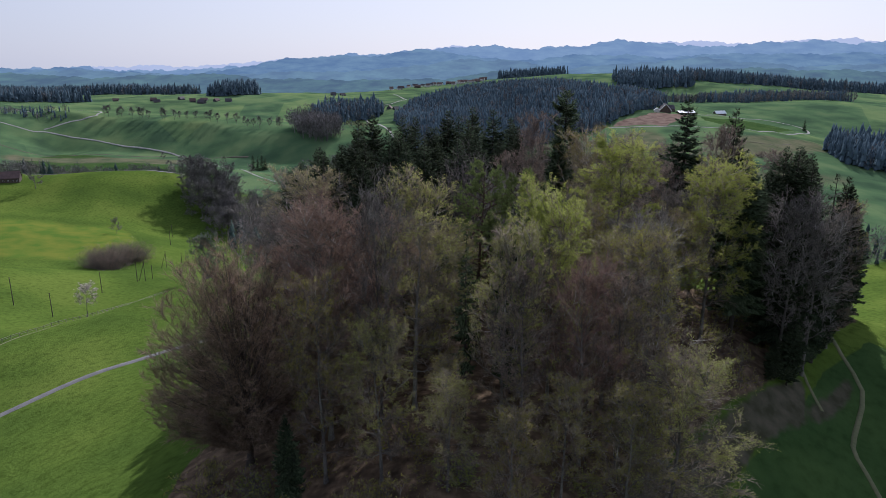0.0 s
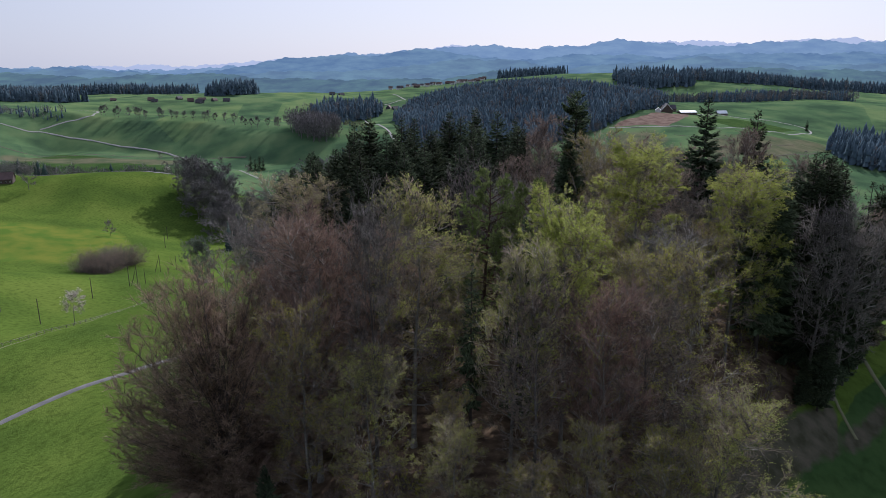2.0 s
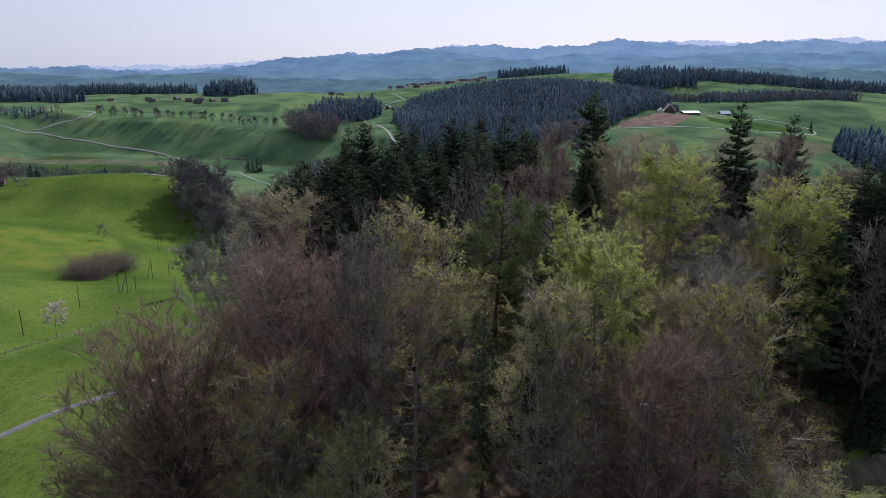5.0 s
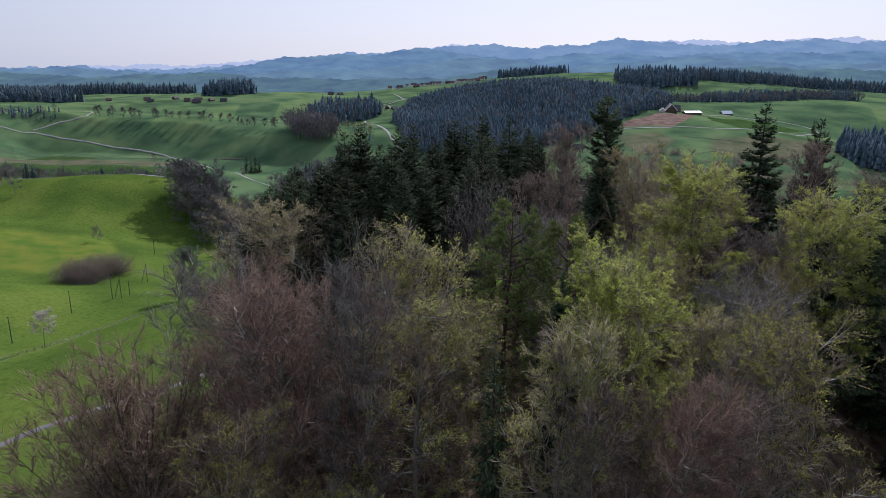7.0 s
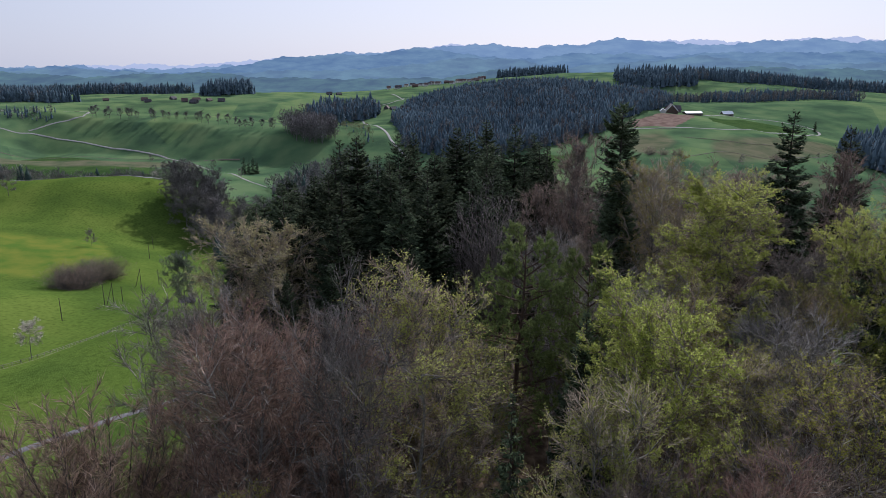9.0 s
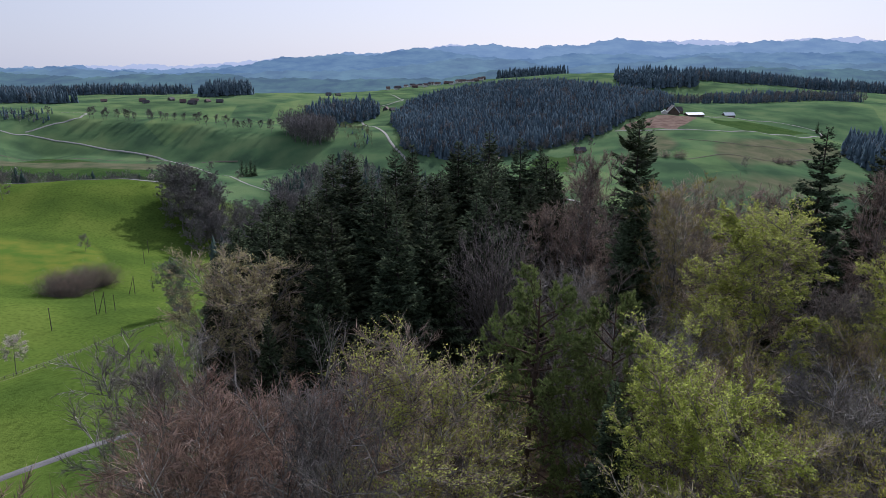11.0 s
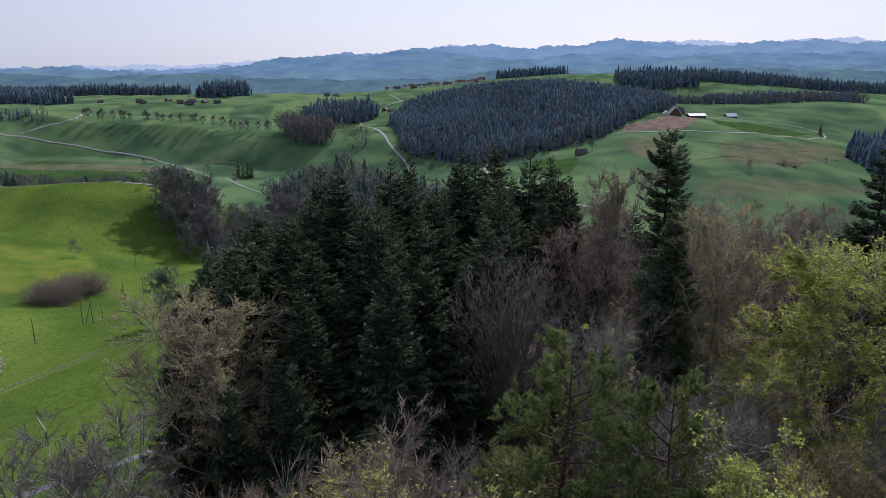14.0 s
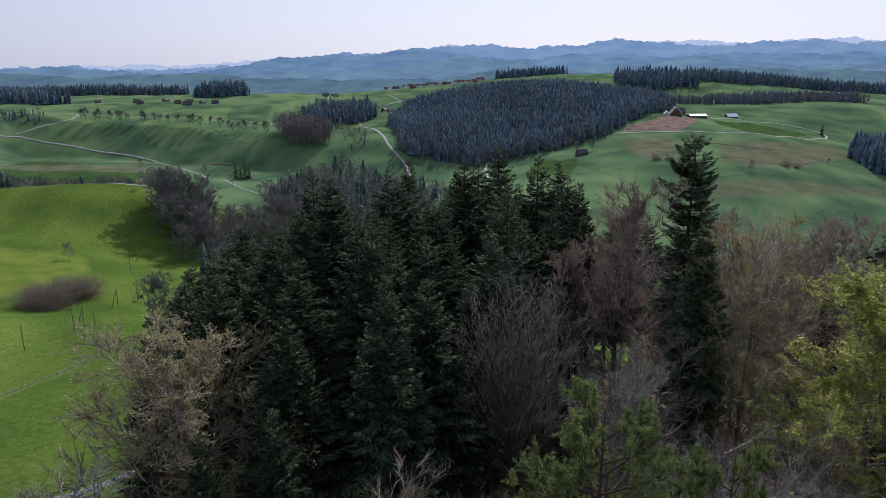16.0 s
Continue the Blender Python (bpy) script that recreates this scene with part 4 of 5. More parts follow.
# One of each kind is built with its parts; the wood is planted with copies of them.
KINDS = {
    "brown": [broadleaf("beech_tree", 11, 31, 6.6, 0.1, 32, TWIG_BROWN, label="tall leafless beech with brown twigs in the wood"),
              broadleaf("beech_tree", 12, 31, 6.0, 0.16, 30, TWIG_BROWN, label="tall leafless beech with brown twigs in the wood"),
              broadleaf("beech_tree", 13, 31, 7.4, 0.04, 34, TWIG_BROWN, label="broad leafless beech with brown twigs in the wood")],
    "red": [domed_tree("beech_tree", 21, 31, 7.2, 0.16, 110, TWIG_RED, "tall beech with dense reddish-brown budding twigs", bark=BARK_DIM, shoots=13, twigs=11, fine_width=0.045),
            broadleaf("beech_tree", 22, 31, 6.8, 0.1, 36, TWIG_RED, label="broad beech with dense reddish-brown budding twigs", rise_low=14, twigs=9)],
    "grey": [broadleaf("ash_tree", 31, 30, 5.8, 0.24, 24, TWIG_GREY, label="leafless tree with pale grey branches", twigs=6, rise_low=32, fine_width=0.026),
             broadleaf("ash_tree", 32, 30, 5.2, 0.3, 22, TWIG_GREY, label="leafless tree with pale grey branches", twigs=6, rise_low=36, fine_width=0.026)],
    "fresh": [broadleaf("maple_tree", 41, 30, 6.4, 0.16, 28, TWIG_BROWN, LEAF_FRESH, 82000, 0.16, twigs=4, in_leaf=0.7, label="broad tree in bright yellow-green young leaf"),
              broadleaf("maple_tree", 42, 30, 7.0, 0.2, 28, TWIG_BROWN, LEAF_FRESH, 82000, 0.16, twigs=4, in_leaf=0.7, label="broad tree in bright yellow-green young leaf")],
    "olive": [broadleaf("hornbeam_tree", 51, 30, 6.0, 0.16, 28, TWIG_BROWN, LEAF_OLIVE, 19000, 0.15, twigs=6, label="tree with sparse olive-green unfolding buds"),
              broadleaf("hornbeam_tree", 52, 30, 6.6, 0.14, 28, TWIG_BROWN, LEAF_OLIVE, 20000, 0.15, twigs=5, label="tree with sparse olive-green unfolding buds")],
    "tan": [broadleaf("oak_tree", 61, 29, 7.0, 0.14, 32, TWIG_BROWN, LEAF_TAN, 42000, 0.13, twigs=6, label="tree with tan budding leaves and brown twigs")],
    "spruce": [spruce("spruce_tree", 71, 32, 5.2, 0.1, "tall dark green spruce with drooping boughs"),
               spruce("spruce_tree", 72, 32, 4.8, 0.14, "tall dark green spruce with drooping boughs", taper=7),
               spruce("spruce_tree", 73, 32, 5.6, 0.08, "tall dark green spruce with drooping boughs", taper=9)],
    "inner": [spruce("spruce_tree", 74, 32, 5.0, 0.38, "dark spruce standing close within the wood", taper=7.5, step=0.8, dense=0.8),
              spruce("spruce_tree", 75, 32, 5.4, 0.38, "dark spruce standing close within the wood", taper=8.5, step=0.8, dense=0.8)],
    "pale": [spruce("spruce_tree", 78, 32, 4.6, 0.16, "tall mid-green conifer with soft dense boughs", mat=NEEDLES_MID, step=0.5, dense=1.1, taper=6.5, ragged=0.6)],
    "dim": [broadleaf("beech_tree", 17, 30, 6.2, 0.2, 28, TWIG_DIM, label="leafless beech with dull brown twigs at the wood's edge", rise_low=22, twigs=6, fine_width=0.045)],
    "dome": [domed_tree("beech_tree", 23, 31, 8.4, 0.08, 200, TWIG_RED, "broad domed beech with dense reddish-brown budding twigs", bark=BARK_DIM, shoots=18, twigs=19, fine_width=0.045, low=118.0)],
    "half": [broadleaf("maple_tree", 43, 30, 6.2, 0.16, 30, TWIG_BROWN, LEAF_HALF, 26000, 0.14, twigs=5, in_leaf=0.6, label="tree with sparse yellow-olive young leaves"),
             broadleaf("maple_tree", 44, 30, 6.6, 0.16, 30, TWIG_BROWN, LEAF_HALF, 26000, 0.14, twigs=5, in_leaf=0.6, label="tree with sparse yellow-olive young leaves")],
    "lean": [spruce("spruce_tree", 79, 32, 3.4, 0.3, "old spruce with few thin boughs among the beeches", step=1.5, dense=0.6, taper=7, ragged=1.1, droop=1.6)],
    "fan": [domed_tree("beech_tree", 15, 30, 6.4, 0.34, 100, TWIG_DIM, "bare tree with a fan of fine grey-brown twigs", shoots=9, twigs=6, fine_width=0.032, low=96.0)],
    "thin": [spruce("spruce_tree", 76, 34, 3.4, 0.16, "tall old spruce with thin ragged boughs", step=0.8, dense=0.9, taper=5, ragged=0.4, droop=1.5),
             spruce("fir_tree", 77, 36, 2.9, 0.3, "tall slender fir with a ragged blunt tip", mat=NEEDLES_MID, step=0.75, dense=1.0, taper=1.7, ragged=0.8, droop=0.5)],
    "pine": [pine("pine_tree", 82, 30, 4.6, 0.35, "pine with rounded mid-green crown", shoots=48)],
}
TALL = {"dome": 31, "half": 30, "lean": 32, "brown": 31, "red": 31, "grey": 30, "fresh": 30, "olive": 30, "tan": 29, "spruce": 32, "inner": 32, "pale": 32, "fan": 30, "dim": 30, "thin": 34, "pine": 30}
STOCK = [ob for kind in KINDS.values() for ob in kind]
used = set()
rnd = random.Random(5)


def plant(kind, x, y, top, which=None, wide=1.0, turn=None):
    """Plants a tree of a kind whose tip stands at the height top."""
    options = KINDS[kind]
    model = options[which if which is not None else rnd.randrange(len(options))]
    ground = float(height(x, y))
    s = (top - ground) / TALL[kind]
    turn = rnd.uniform(0, 360) if turn is None else turn
    m = pose(x, y, ground, 0, 0, turn)
    if model in used:
        ob = copy_thing(model, m)
    else:
        ob = model
        used.add(model)
        ob.matrix_basis = m
    w = s * wide
    ob.scale = (w, w, s)
    ob["group"] = GROUPS
    return ob


# Trees that stand out: kind, x, y, height of the tip, girth of the crown.
NOTED = [
    ("thin", 23.8, 134.0, 41.3, 0.95, 1), ("thin", 46.3, 131.0, 42.8, 1.0, 0), ("thin", 58.0, 137.0, 40.1, 0.9, 0), ("spruce", 58.0, 115.4, 35.0, 0.8, 1),
    ("spruce", 67.0, 124.0, 30.0, 1.0, 0), ("spruce", 84.0, 137.0, 21.3, 1.1, 2), ("spruce", 1.1, 151.7, 38.6, 1.0, 0), ("spruce", -2.5, 132.5, 36.7, 1.0, 1),
    ("spruce", -3.2, 116.4, 34.0, 1.05, 0), ("spruce", -13.3, 116.7, 35.6, 1.05, 2), ("spruce", -8.0, 122.6, 37.0, 0.95, 0), ("spruce", -14.0, 138.2, 38.7, 1.0, 1),
    ("spruce", 13.4, 168.8, 32.5, 0.8, 1), ("fresh", 28.7, 108.7, 37.4, 1.1, 0), ("fresh", 13.4, 80.0, 34.8, 0.78, 1), ("half", -3.6, 79.0, 36.4, 0.92, 0),
    ("fresh", 42.5, 105.0, 34.6, 0.9, 1), ("dome", -24.5, 76.5, 28.8, 1.2, 0), ("red", -14.0, 76.5, 33.5, 0.95, 1), ("dim", -24.0, 95.0, 29.5, 1.05, 0),
    ("grey", -7.6, 76.5, 36.4, 0.7, 0), ("fan", 4.4, 118.0, 35.0, 0.95, 0), ("brown", 16.5, 130.0, 39.4, 0.7, 1), ("tan", -21.0, 111.0, 31.6, 1.22, 0),
    ("pine", 11.2, 91.0, 34.8, 0.75, 0), ("pine", 5.0, 94.5, 35.2, 1.0, 0), ("half", 6.7, 72.0, 32.0, 0.8, 1), ("olive", 35.5, 100.5, 27.0, 1.0, 1), ("spruce", -26.6, 119.0, 30.0, 0.8, 0), ("spruce", 9.0, 84.0, 31.5, 0.7, 0), ("spruce", -13.0, 105.0, 28.8, 0.8, 0), ("spruce", -17.2, 103.0, 28.4, 0.65, 1),
    ("dim", 57.0, 107.5, 29.0, 0.95, 0), ("spruce", 58.5, 112.0, 35.0, 0.95, 2), ("spruce", 62.0, 117.5, 34.0, 1.0, 0), ("spruce", 66.0, 122.0, 33.0, 1.0, 1), ("dim", 61.5, 107.5, 26.0, 0.9, 0), ("brown", 70.0, 116.0, 25.0, 0.9, 1), ("olive", 75.0, 124.0, 24.0, 0.85, 1), ("lean", 61.0, 112.0, 33.0, 1.1, 0), ("lean", 65.0, 111.5, 31.0, 1.0, 0), ("spruce", 72.5, 120.5, 29.0, 0.9, 0), ("spruce", 80.0, 131.0, 25.0, 0.95, 1),
    ("spruce", -16.0, 62.0, 14.0, 0.75, 1), ("half", -6.5, 63.5, 24.5, 0.95, 0), ("olive", -13.0, 66.5, 27.5, 0.9, 0), ("lean", 2.6, 74.0, 30.0, 0.75, 0), ("pale", 50.0, 111.0, 34.0, 1.0, 0), ("brown", 8.5, 67.5, 28.0, 0.95, 1), ("red", 15.5, 69.0, 28.5, 0.85, 1), ("olive", 25.0, 77.0, 30.0, 0.95, 1), ("brown", 27.5, 73.5, 14.5, 1.15, 0), ("half", 0.5, 60.0, 20.0, 1.0, 1), ("olive", 12.0, 60.5, 19.0, 1.0, 0),
    ("spruce", 15.0, 144.0, 33.0, 0.9, 1), ("brown", 19.5, 142.0, 34.5, 0.9, 0), ("inner", 22.0, 152.0, 33.0, 1.0, 0), ("brown", 13.0, 137.0, 31.0, 0.85, 1), ("spruce", 57.0, 103.5, 10.0, 0.9, 0), ("spruce", 62.5, 109.0, 12.0, 0.9, 1), ("spruce", 54.0, 103.0, 6.0, 1.0, 2), ("spruce", 68.0, 114.5, 11.0, 0.9, 0),
    ("olive", 25.0, 120.0, 37.4, 0.9, 0), ("pale", 20.4, 121.0, 38.0, 0.8, 0), ("brown", 33.0, 127.0, 36.0, 0.8, 2), ("grey", 10.3, 104.0, 32.6, 0.7, 1), ("grey", 18.0, 99.0, 29.5, 0.8, 0), ("brown", 52.0, 126.0, 37.0, 0.8, 1),
]
for kind, x, y, top, wide, which in NOTED:
    plant(kind, x, y, top, which, wide)
stood = [(x, y) for _, x, y, *_ in NOTED]


def fill(plan, kinds, spacing, top_low, top_high, tries, seed, capped=False):
    """Fills a plot with more trees of some kinds, none too near another."""
    r = random.Random(seed)
    xs, ys = [p[0] for p in plan], [p[1] for p in plan]
    for _ in range(tries):
        x, y = r.uniform(min(xs), max(xs)), r.uniform(min(ys), max(ys))
        if not bool(inside(x, y, plan)) or min(math.hypot(x - a, y - b) for a, b in stood) < spacing:
            continue
        stood.append((x, y))
        top = r.uniform(top_low, top_high)
        if capped:  # tops kept under the last camera position's line of sight to the spruces
            top = min(top, 50 - 0.7 * (y - 65) + (5 if x > 8 else -4.5 if x < -7 else 0)) + r.uniform(-2, 0)
        plant(r.choice(kinds), x, y, top, wide=r.uniform(0.95, 1.2), turn=r.uniform(0, 360))


SPRUCE_PLOT = [(-14, 110), (-2, 111), (2, 124), (10, 131), (18, 150), (18, 176), (-8, 174), (-20, 155), (-21, 128)]
SPRUCE_FRONT = [(-16, 109), (-2, 110), (-1, 122), (-20, 124)]
SPRUCE_EDGE = [(-20, 120), (-20, 152), (-27, 152), (-28, 128), (-24, 120)]
SPRUCE_RIM = [(-27, 126), (-27, 152), (-34, 150), (-33, 134)]
FRONT_PLOT = [(-8, 60), (0, 55), (14, 54), (24, 62), (26, 72), (14, 72), (-8, 66)]
LEFT_PLOT = [(-18, 74), (-10, 72), (-8, 106), (-14, 106), (-16, 90)]
MIDDLE_PLOT = [(-8, 74), (26, 70), (30, 100), (12, 112), (-8, 106)]
RIGHT_PLOT = [(20, 68), (28, 84), (39, 99), (50, 113), (44, 118), (30, 104)]
BACK_PLOT = [(14, 114), (30, 112), (50, 122), (80, 134), (78, 148), (46, 160), (20, 165), (16, 140)]
fill(SPRUCE_FRONT, ["spruce"], 5.6, 30.0, 36.0, 120, 15)
fill(SPRUCE_EDGE, ["spruce"], 4.8, 29.0, 33.0, 260, 8)
fill(SPRUCE_RIM, ["spruce"], 4.4, 25.0, 28.0, 160, 9)
fill(SPRUCE_PLOT, ["inner"], 5.5, 31.0, 38.6, 460, 1)
fill(FRONT_PLOT, ["olive", "half", "olive"], 6.5, 18.0, 25.0, 400, 2)
fill(LEFT_PLOT, ["red", "brown", "red"], 6.0, 28.0, 33.0, 300, 3, True)
fill(MIDDLE_PLOT, ["brown", "olive", "olive", "grey", "brown"], 6.0, 28.0, 33.0, 300, 4, True)
fill(RIGHT_PLOT, ["dim", "olive", "dim", "dim"], 6.0, 25.0, 30.0, 300, 6)
fill(BACK_PLOT, ["brown", "brown", "grey", "inner"], 6.2, 27.0, 33.0, 300, 7)

# Undergrowth along the wood's front edge and in its gaps.
UNDER = [shrub("hazel_bush", 97, 4.2, TWIG_BROWN, LEAF_OLIVE, 900, "low budding hazel bush at the wood's edge", stems=9, low=0.2),
         shrub("hazel_bush", 98, 3.4, TWIG_GREY, LEAF_FRESH, 900, "low bush with fresh yellow-green leaves under the trees", stems=9, low=0.2)]
r8 = random.Random(12)
grown = set()
for k in range(56):
    if k < 36:
        t = r8.random()
        x, y = -30 + 58 * t, 66 - 42 * t * (1 - t) * 1.0 + r8.uniform(-4, 12)
    else:
        t = r8.random()
        x, y = 22 + 42 * t + r8.uniform(-8, 1), 70 + 48 * t + r8.uniform(-1, 6)
    ob = UNDER[r8.random() < 0.35]
    m = pose(x, y, float(height(x, y)), 0, 0, r8.uniform(0, 360))
    if ob in grown:
        ob = copy_thing(ob, m)
    else:
        grown.add(ob)
        ob.matrix_basis = m
    s = r8.uniform(0.5, 1.25)
    ob.scale = (s, s, s)
    ob["group"] = "undergrowth bushes"

for ob in STOCK:
    if ob not in used:
        for o in (*ob.children, ob):
            bpy.data.objects.remove(o)


# ---- far woods ----
def far_wood(name, plan, spacing, low, high, seed, mat, label, leafy=0.0, leaf_mat=None):
    """A wood far off: many small ragged conifers, or bare round crowns, in one mesh."""
    rng = np.random.default_rng(seed)
    p = np.array(plan, float)
    (x0, y0), (x1, y1) = p.min(0), p.max(0)
    gx, gy = np.meshgrid(np.arange(x0, x1, spacing), np.arange(y0, y1, spacing))
    x = gx.ravel() + rng.uniform(-0.8, 0.8, gx.size) * spacing
    y = gy.ravel() + rng.uniform(-0.8, 0.8, gx.size) * spacing
    keep = inside(x, y, plan)
    x, y = x[keep], y[keep]
    z, n = height(x, y), len(x)
    tall = rng.uniform(low, high, n) * rng.uniform(0.68, 1.1, n)
    broad = rng.uniform(size=n) < leafy
    parts = []
    c = ~broad
    if c.any():
        xs, ys, zs, ts = x[c], y[c], z[c], tall[c]
        sides, tiers = 6, 4
        slim = rng.uniform(0.12, 0.21, len(xs))
        for k in range(tiers):
            u0, u1 = k / tiers * 0.88 + 0.06, min(1.0, (k + 1.75) / tiers * 0.9 + 0.08)
            r = ts * slim * (1 - u0) ** 0.8 + 0.3
            th = np.arange(sides) * 2 * math.pi / sides + rng.uniform(0, 6, (len(xs), 1))
            rr = r[:, None] * rng.uniform(0.45, 1.35, (len(xs), sides))
            ring = np.stack([xs[:, None] + np.cos(th) * rr, ys[:, None] + np.sin(th) * rr, (zs + ts * u0)[:, None] + rng.uniform(-0.09, 0.05, (len(xs), sides)) * ts[:, None]], -1)
            tip = np.stack([xs, ys, zs + ts * u1], -1)[:, None]
            v = np.concatenate([ring, tip], 1).reshape(-1, 3)
            base = np.arange(len(xs))[:, None, None] * (sides + 1)
            q = np.arange(sides)
            f = base + np.stack([q, (q + 1) % sides, np.full(sides, sides)], -1)[None]
            parts.append((v, f.reshape(-1, 3)))
    index = [np.zeros(sum(len(f) for _, f in parts), int)]
    if broad.any():
        xs, ys, zs, ts = x[broad], y[broad], z[broad], tall[broad] * 0.85
        per = 110
        k = np.repeat(np.arange(len(xs)), per)
        d = unit(rng.normal(size=(len(k), 3)))
        rad = rng.uniform(0.15, 1, len(k)) ** 0.45
        ctr = np.column_stack([xs[k] + d[:, 0] * rad * ts[k] * 0.3, ys[k] + d[:, 1] * rad * ts[k] * 0.3, zs[k] + ts[k] * (0.6 + 0.38 * d[:, 2] * rad)])
        way = unit(d + [0, 0, 0.7] + rng.normal(0, 0.3, d.shape))
        parts.append(blades(ctr, way, ts[k] * rng.uniform(0.07, 0.16, len(k)), ts[k] * rng.uniform(0.02, 0.055, len(k)), rng))
        index.append(np.ones(len(k), int))
        a = np.column_stack([xs, ys, zs - 1])
        v, f = prisms(a, a + np.column_stack([0 * xs, 0 * xs, ts * 0.8]), ts * 0.018, ts * 0.006, 4)
        parts.append((v, np.concatenate([f[:, [0, 1, 2]], f[:, [0, 2, 3]]])))
        index.append(np.ones(2 * len(f), int))
    me = fast_mesh(name, *joined(parts), [mat, leaf_mat or FAR_TWIGS])
    me.polygons.foreach_set("material_index", np.concatenate(index).astype(np.int32))
    me.polygons.foreach_set("use_smooth", np.concatenate(index) == 0)
    return tagged(new(name, me), label, "woods", kind="stuff")


far_wood("wooded_hill", [(-92, 1320), (-52, 965), (48, 900), (130, 908), (212, 940), (335, 1115), (400, 1240), (390, 1380), (250, 1540), (100, 1560), (-60, 1500)], 5.2, 16, 26, 1, HAZED_NEEDLES, "dark conifer wood covering the hill above the valley", 0.2)
far_wood("copse", [(-590, 1750), (-550, 1700), (-480, 1710), (-455, 1760), (-490, 1815), (-570, 1810)], 7, 30, 40, 2, HAZED_NEEDLES, "dark round copse on a green hill")
far_wood("long_wood", [(-1180, 2150), (-960, 2120), (-770, 2150), (-760, 2200), (-960, 2230), (-1200, 2220)], 8, 30, 38, 3, HAZED_NEEDLES, "long dark wood on a far rise", 0.1)
far_wood("hill_wood", [(-1100, 1500), (-960, 1470), (-800, 1480), (-770, 1530), (-900, 1580), (-1100, 1570)], 8, 26, 34, 4, HAZED_NEEDLES, "dark wood along a hilltop", 0.15)
far_wood("copse", [(-285, 1430), (-225, 1360), (-150, 1370), (-118, 1450), (-150, 1540), (-250, 1530)], 8, 24, 34, 5, HAZED_NEEDLES, "dark copse beside the valley road", 0.15)
far_wood("brown_copse", [(-242, 1085), (-215, 1020), (-172, 985), (-146, 1010), (-166, 1070), (-204, 1105)], 6.5, 28, 38, 6, FAR_TWIGS, "leafless brown copse at the end of the slope", 1.0)
far_wood("right_wood", [(470, 1880), (560, 1830), (660, 1850), (690, 1930), (600, 2010), (480, 1990)], 9, 30, 42, 7, HAZED_NEEDLES, "dark conifer wood on a far hill", 0.05)
far_wood("long_wood", [(680, 1960), (900, 1930), (1200, 1960), (1500, 1950), (1500, 2120), (1100, 2140), (720, 2090)], 10, 26, 36, 8, HAZED_NEEDLES, "long dark wood across a far ridge", 0.12)
far_wood("field_wood", [(472, 800), (504, 770), (584, 760), (704, 800), (744, 900), (624, 985), (544, 960), (494, 890)], 7.5, 24, 35, 9, HAZED_NEEDLES, "dark conifer wood at the field's edge", 0.1)
far_wood("farm_wood", [(480, 1480), (560, 1420), (700, 1440), (900, 1500), (880, 1600), (640, 1580), (500, 1560)], 9, 18, 28, 10, HAZED_NEEDLES, "mixed wood behind the farm", 0.55)
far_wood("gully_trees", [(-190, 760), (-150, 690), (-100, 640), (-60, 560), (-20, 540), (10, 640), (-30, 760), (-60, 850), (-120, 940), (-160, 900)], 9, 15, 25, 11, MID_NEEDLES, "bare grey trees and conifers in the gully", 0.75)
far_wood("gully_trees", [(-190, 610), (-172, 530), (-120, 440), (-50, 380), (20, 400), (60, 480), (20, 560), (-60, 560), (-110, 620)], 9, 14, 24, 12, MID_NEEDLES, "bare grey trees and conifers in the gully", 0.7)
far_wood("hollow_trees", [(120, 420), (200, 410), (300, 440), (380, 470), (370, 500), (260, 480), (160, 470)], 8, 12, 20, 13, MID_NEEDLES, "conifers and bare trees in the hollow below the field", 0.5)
far_wood("far_copse", [(180, 2350), (300, 2300), (420, 2340), (400, 2450), (240, 2460)], 10, 26, 36, 14, HAZED_NEEDLES, "dark copse on the skyline of the wooded hill")
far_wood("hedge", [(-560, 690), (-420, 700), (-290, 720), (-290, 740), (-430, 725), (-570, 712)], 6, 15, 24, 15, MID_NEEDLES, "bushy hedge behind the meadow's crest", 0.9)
far_wood("hedge", [(-860, 1180), (-700, 1170), (-640, 1180), (-650, 1210), (-760, 1215), (-860, 1220)], 8, 8, 16, 16, HAZED_NEEDLES, "bushy hedge beside the hilltop track", 0.6)
far_wood("roadside_trees", [(-120, 960), (-90, 980), (-110, 1080), (-165, 1200), (-185, 1190), (-150, 1080)], 10, 7, 13, 17, HAZED_NEEDLES, "small budding trees beside the valley road", 0.85, FAR_BUDS)
far_wood("skyline_wood", [(-2400, 3000), (-1500, 2950), (-1400, 3050), (-2400, 3120)], 14, 24, 34, 18, HAZED_NEEDLES, "long dark wood near the horizon", 0.1)

far_wood("hill_foot_trees", [(38, 878), (60, 905), (130, 893), (212, 925), (222, 945), (130, 915), (50, 915)], 6, 12, 21, 19, HAZED_NEEDLES, "grey bare trees and conifers along the foot of the wooded hill", 0.7)

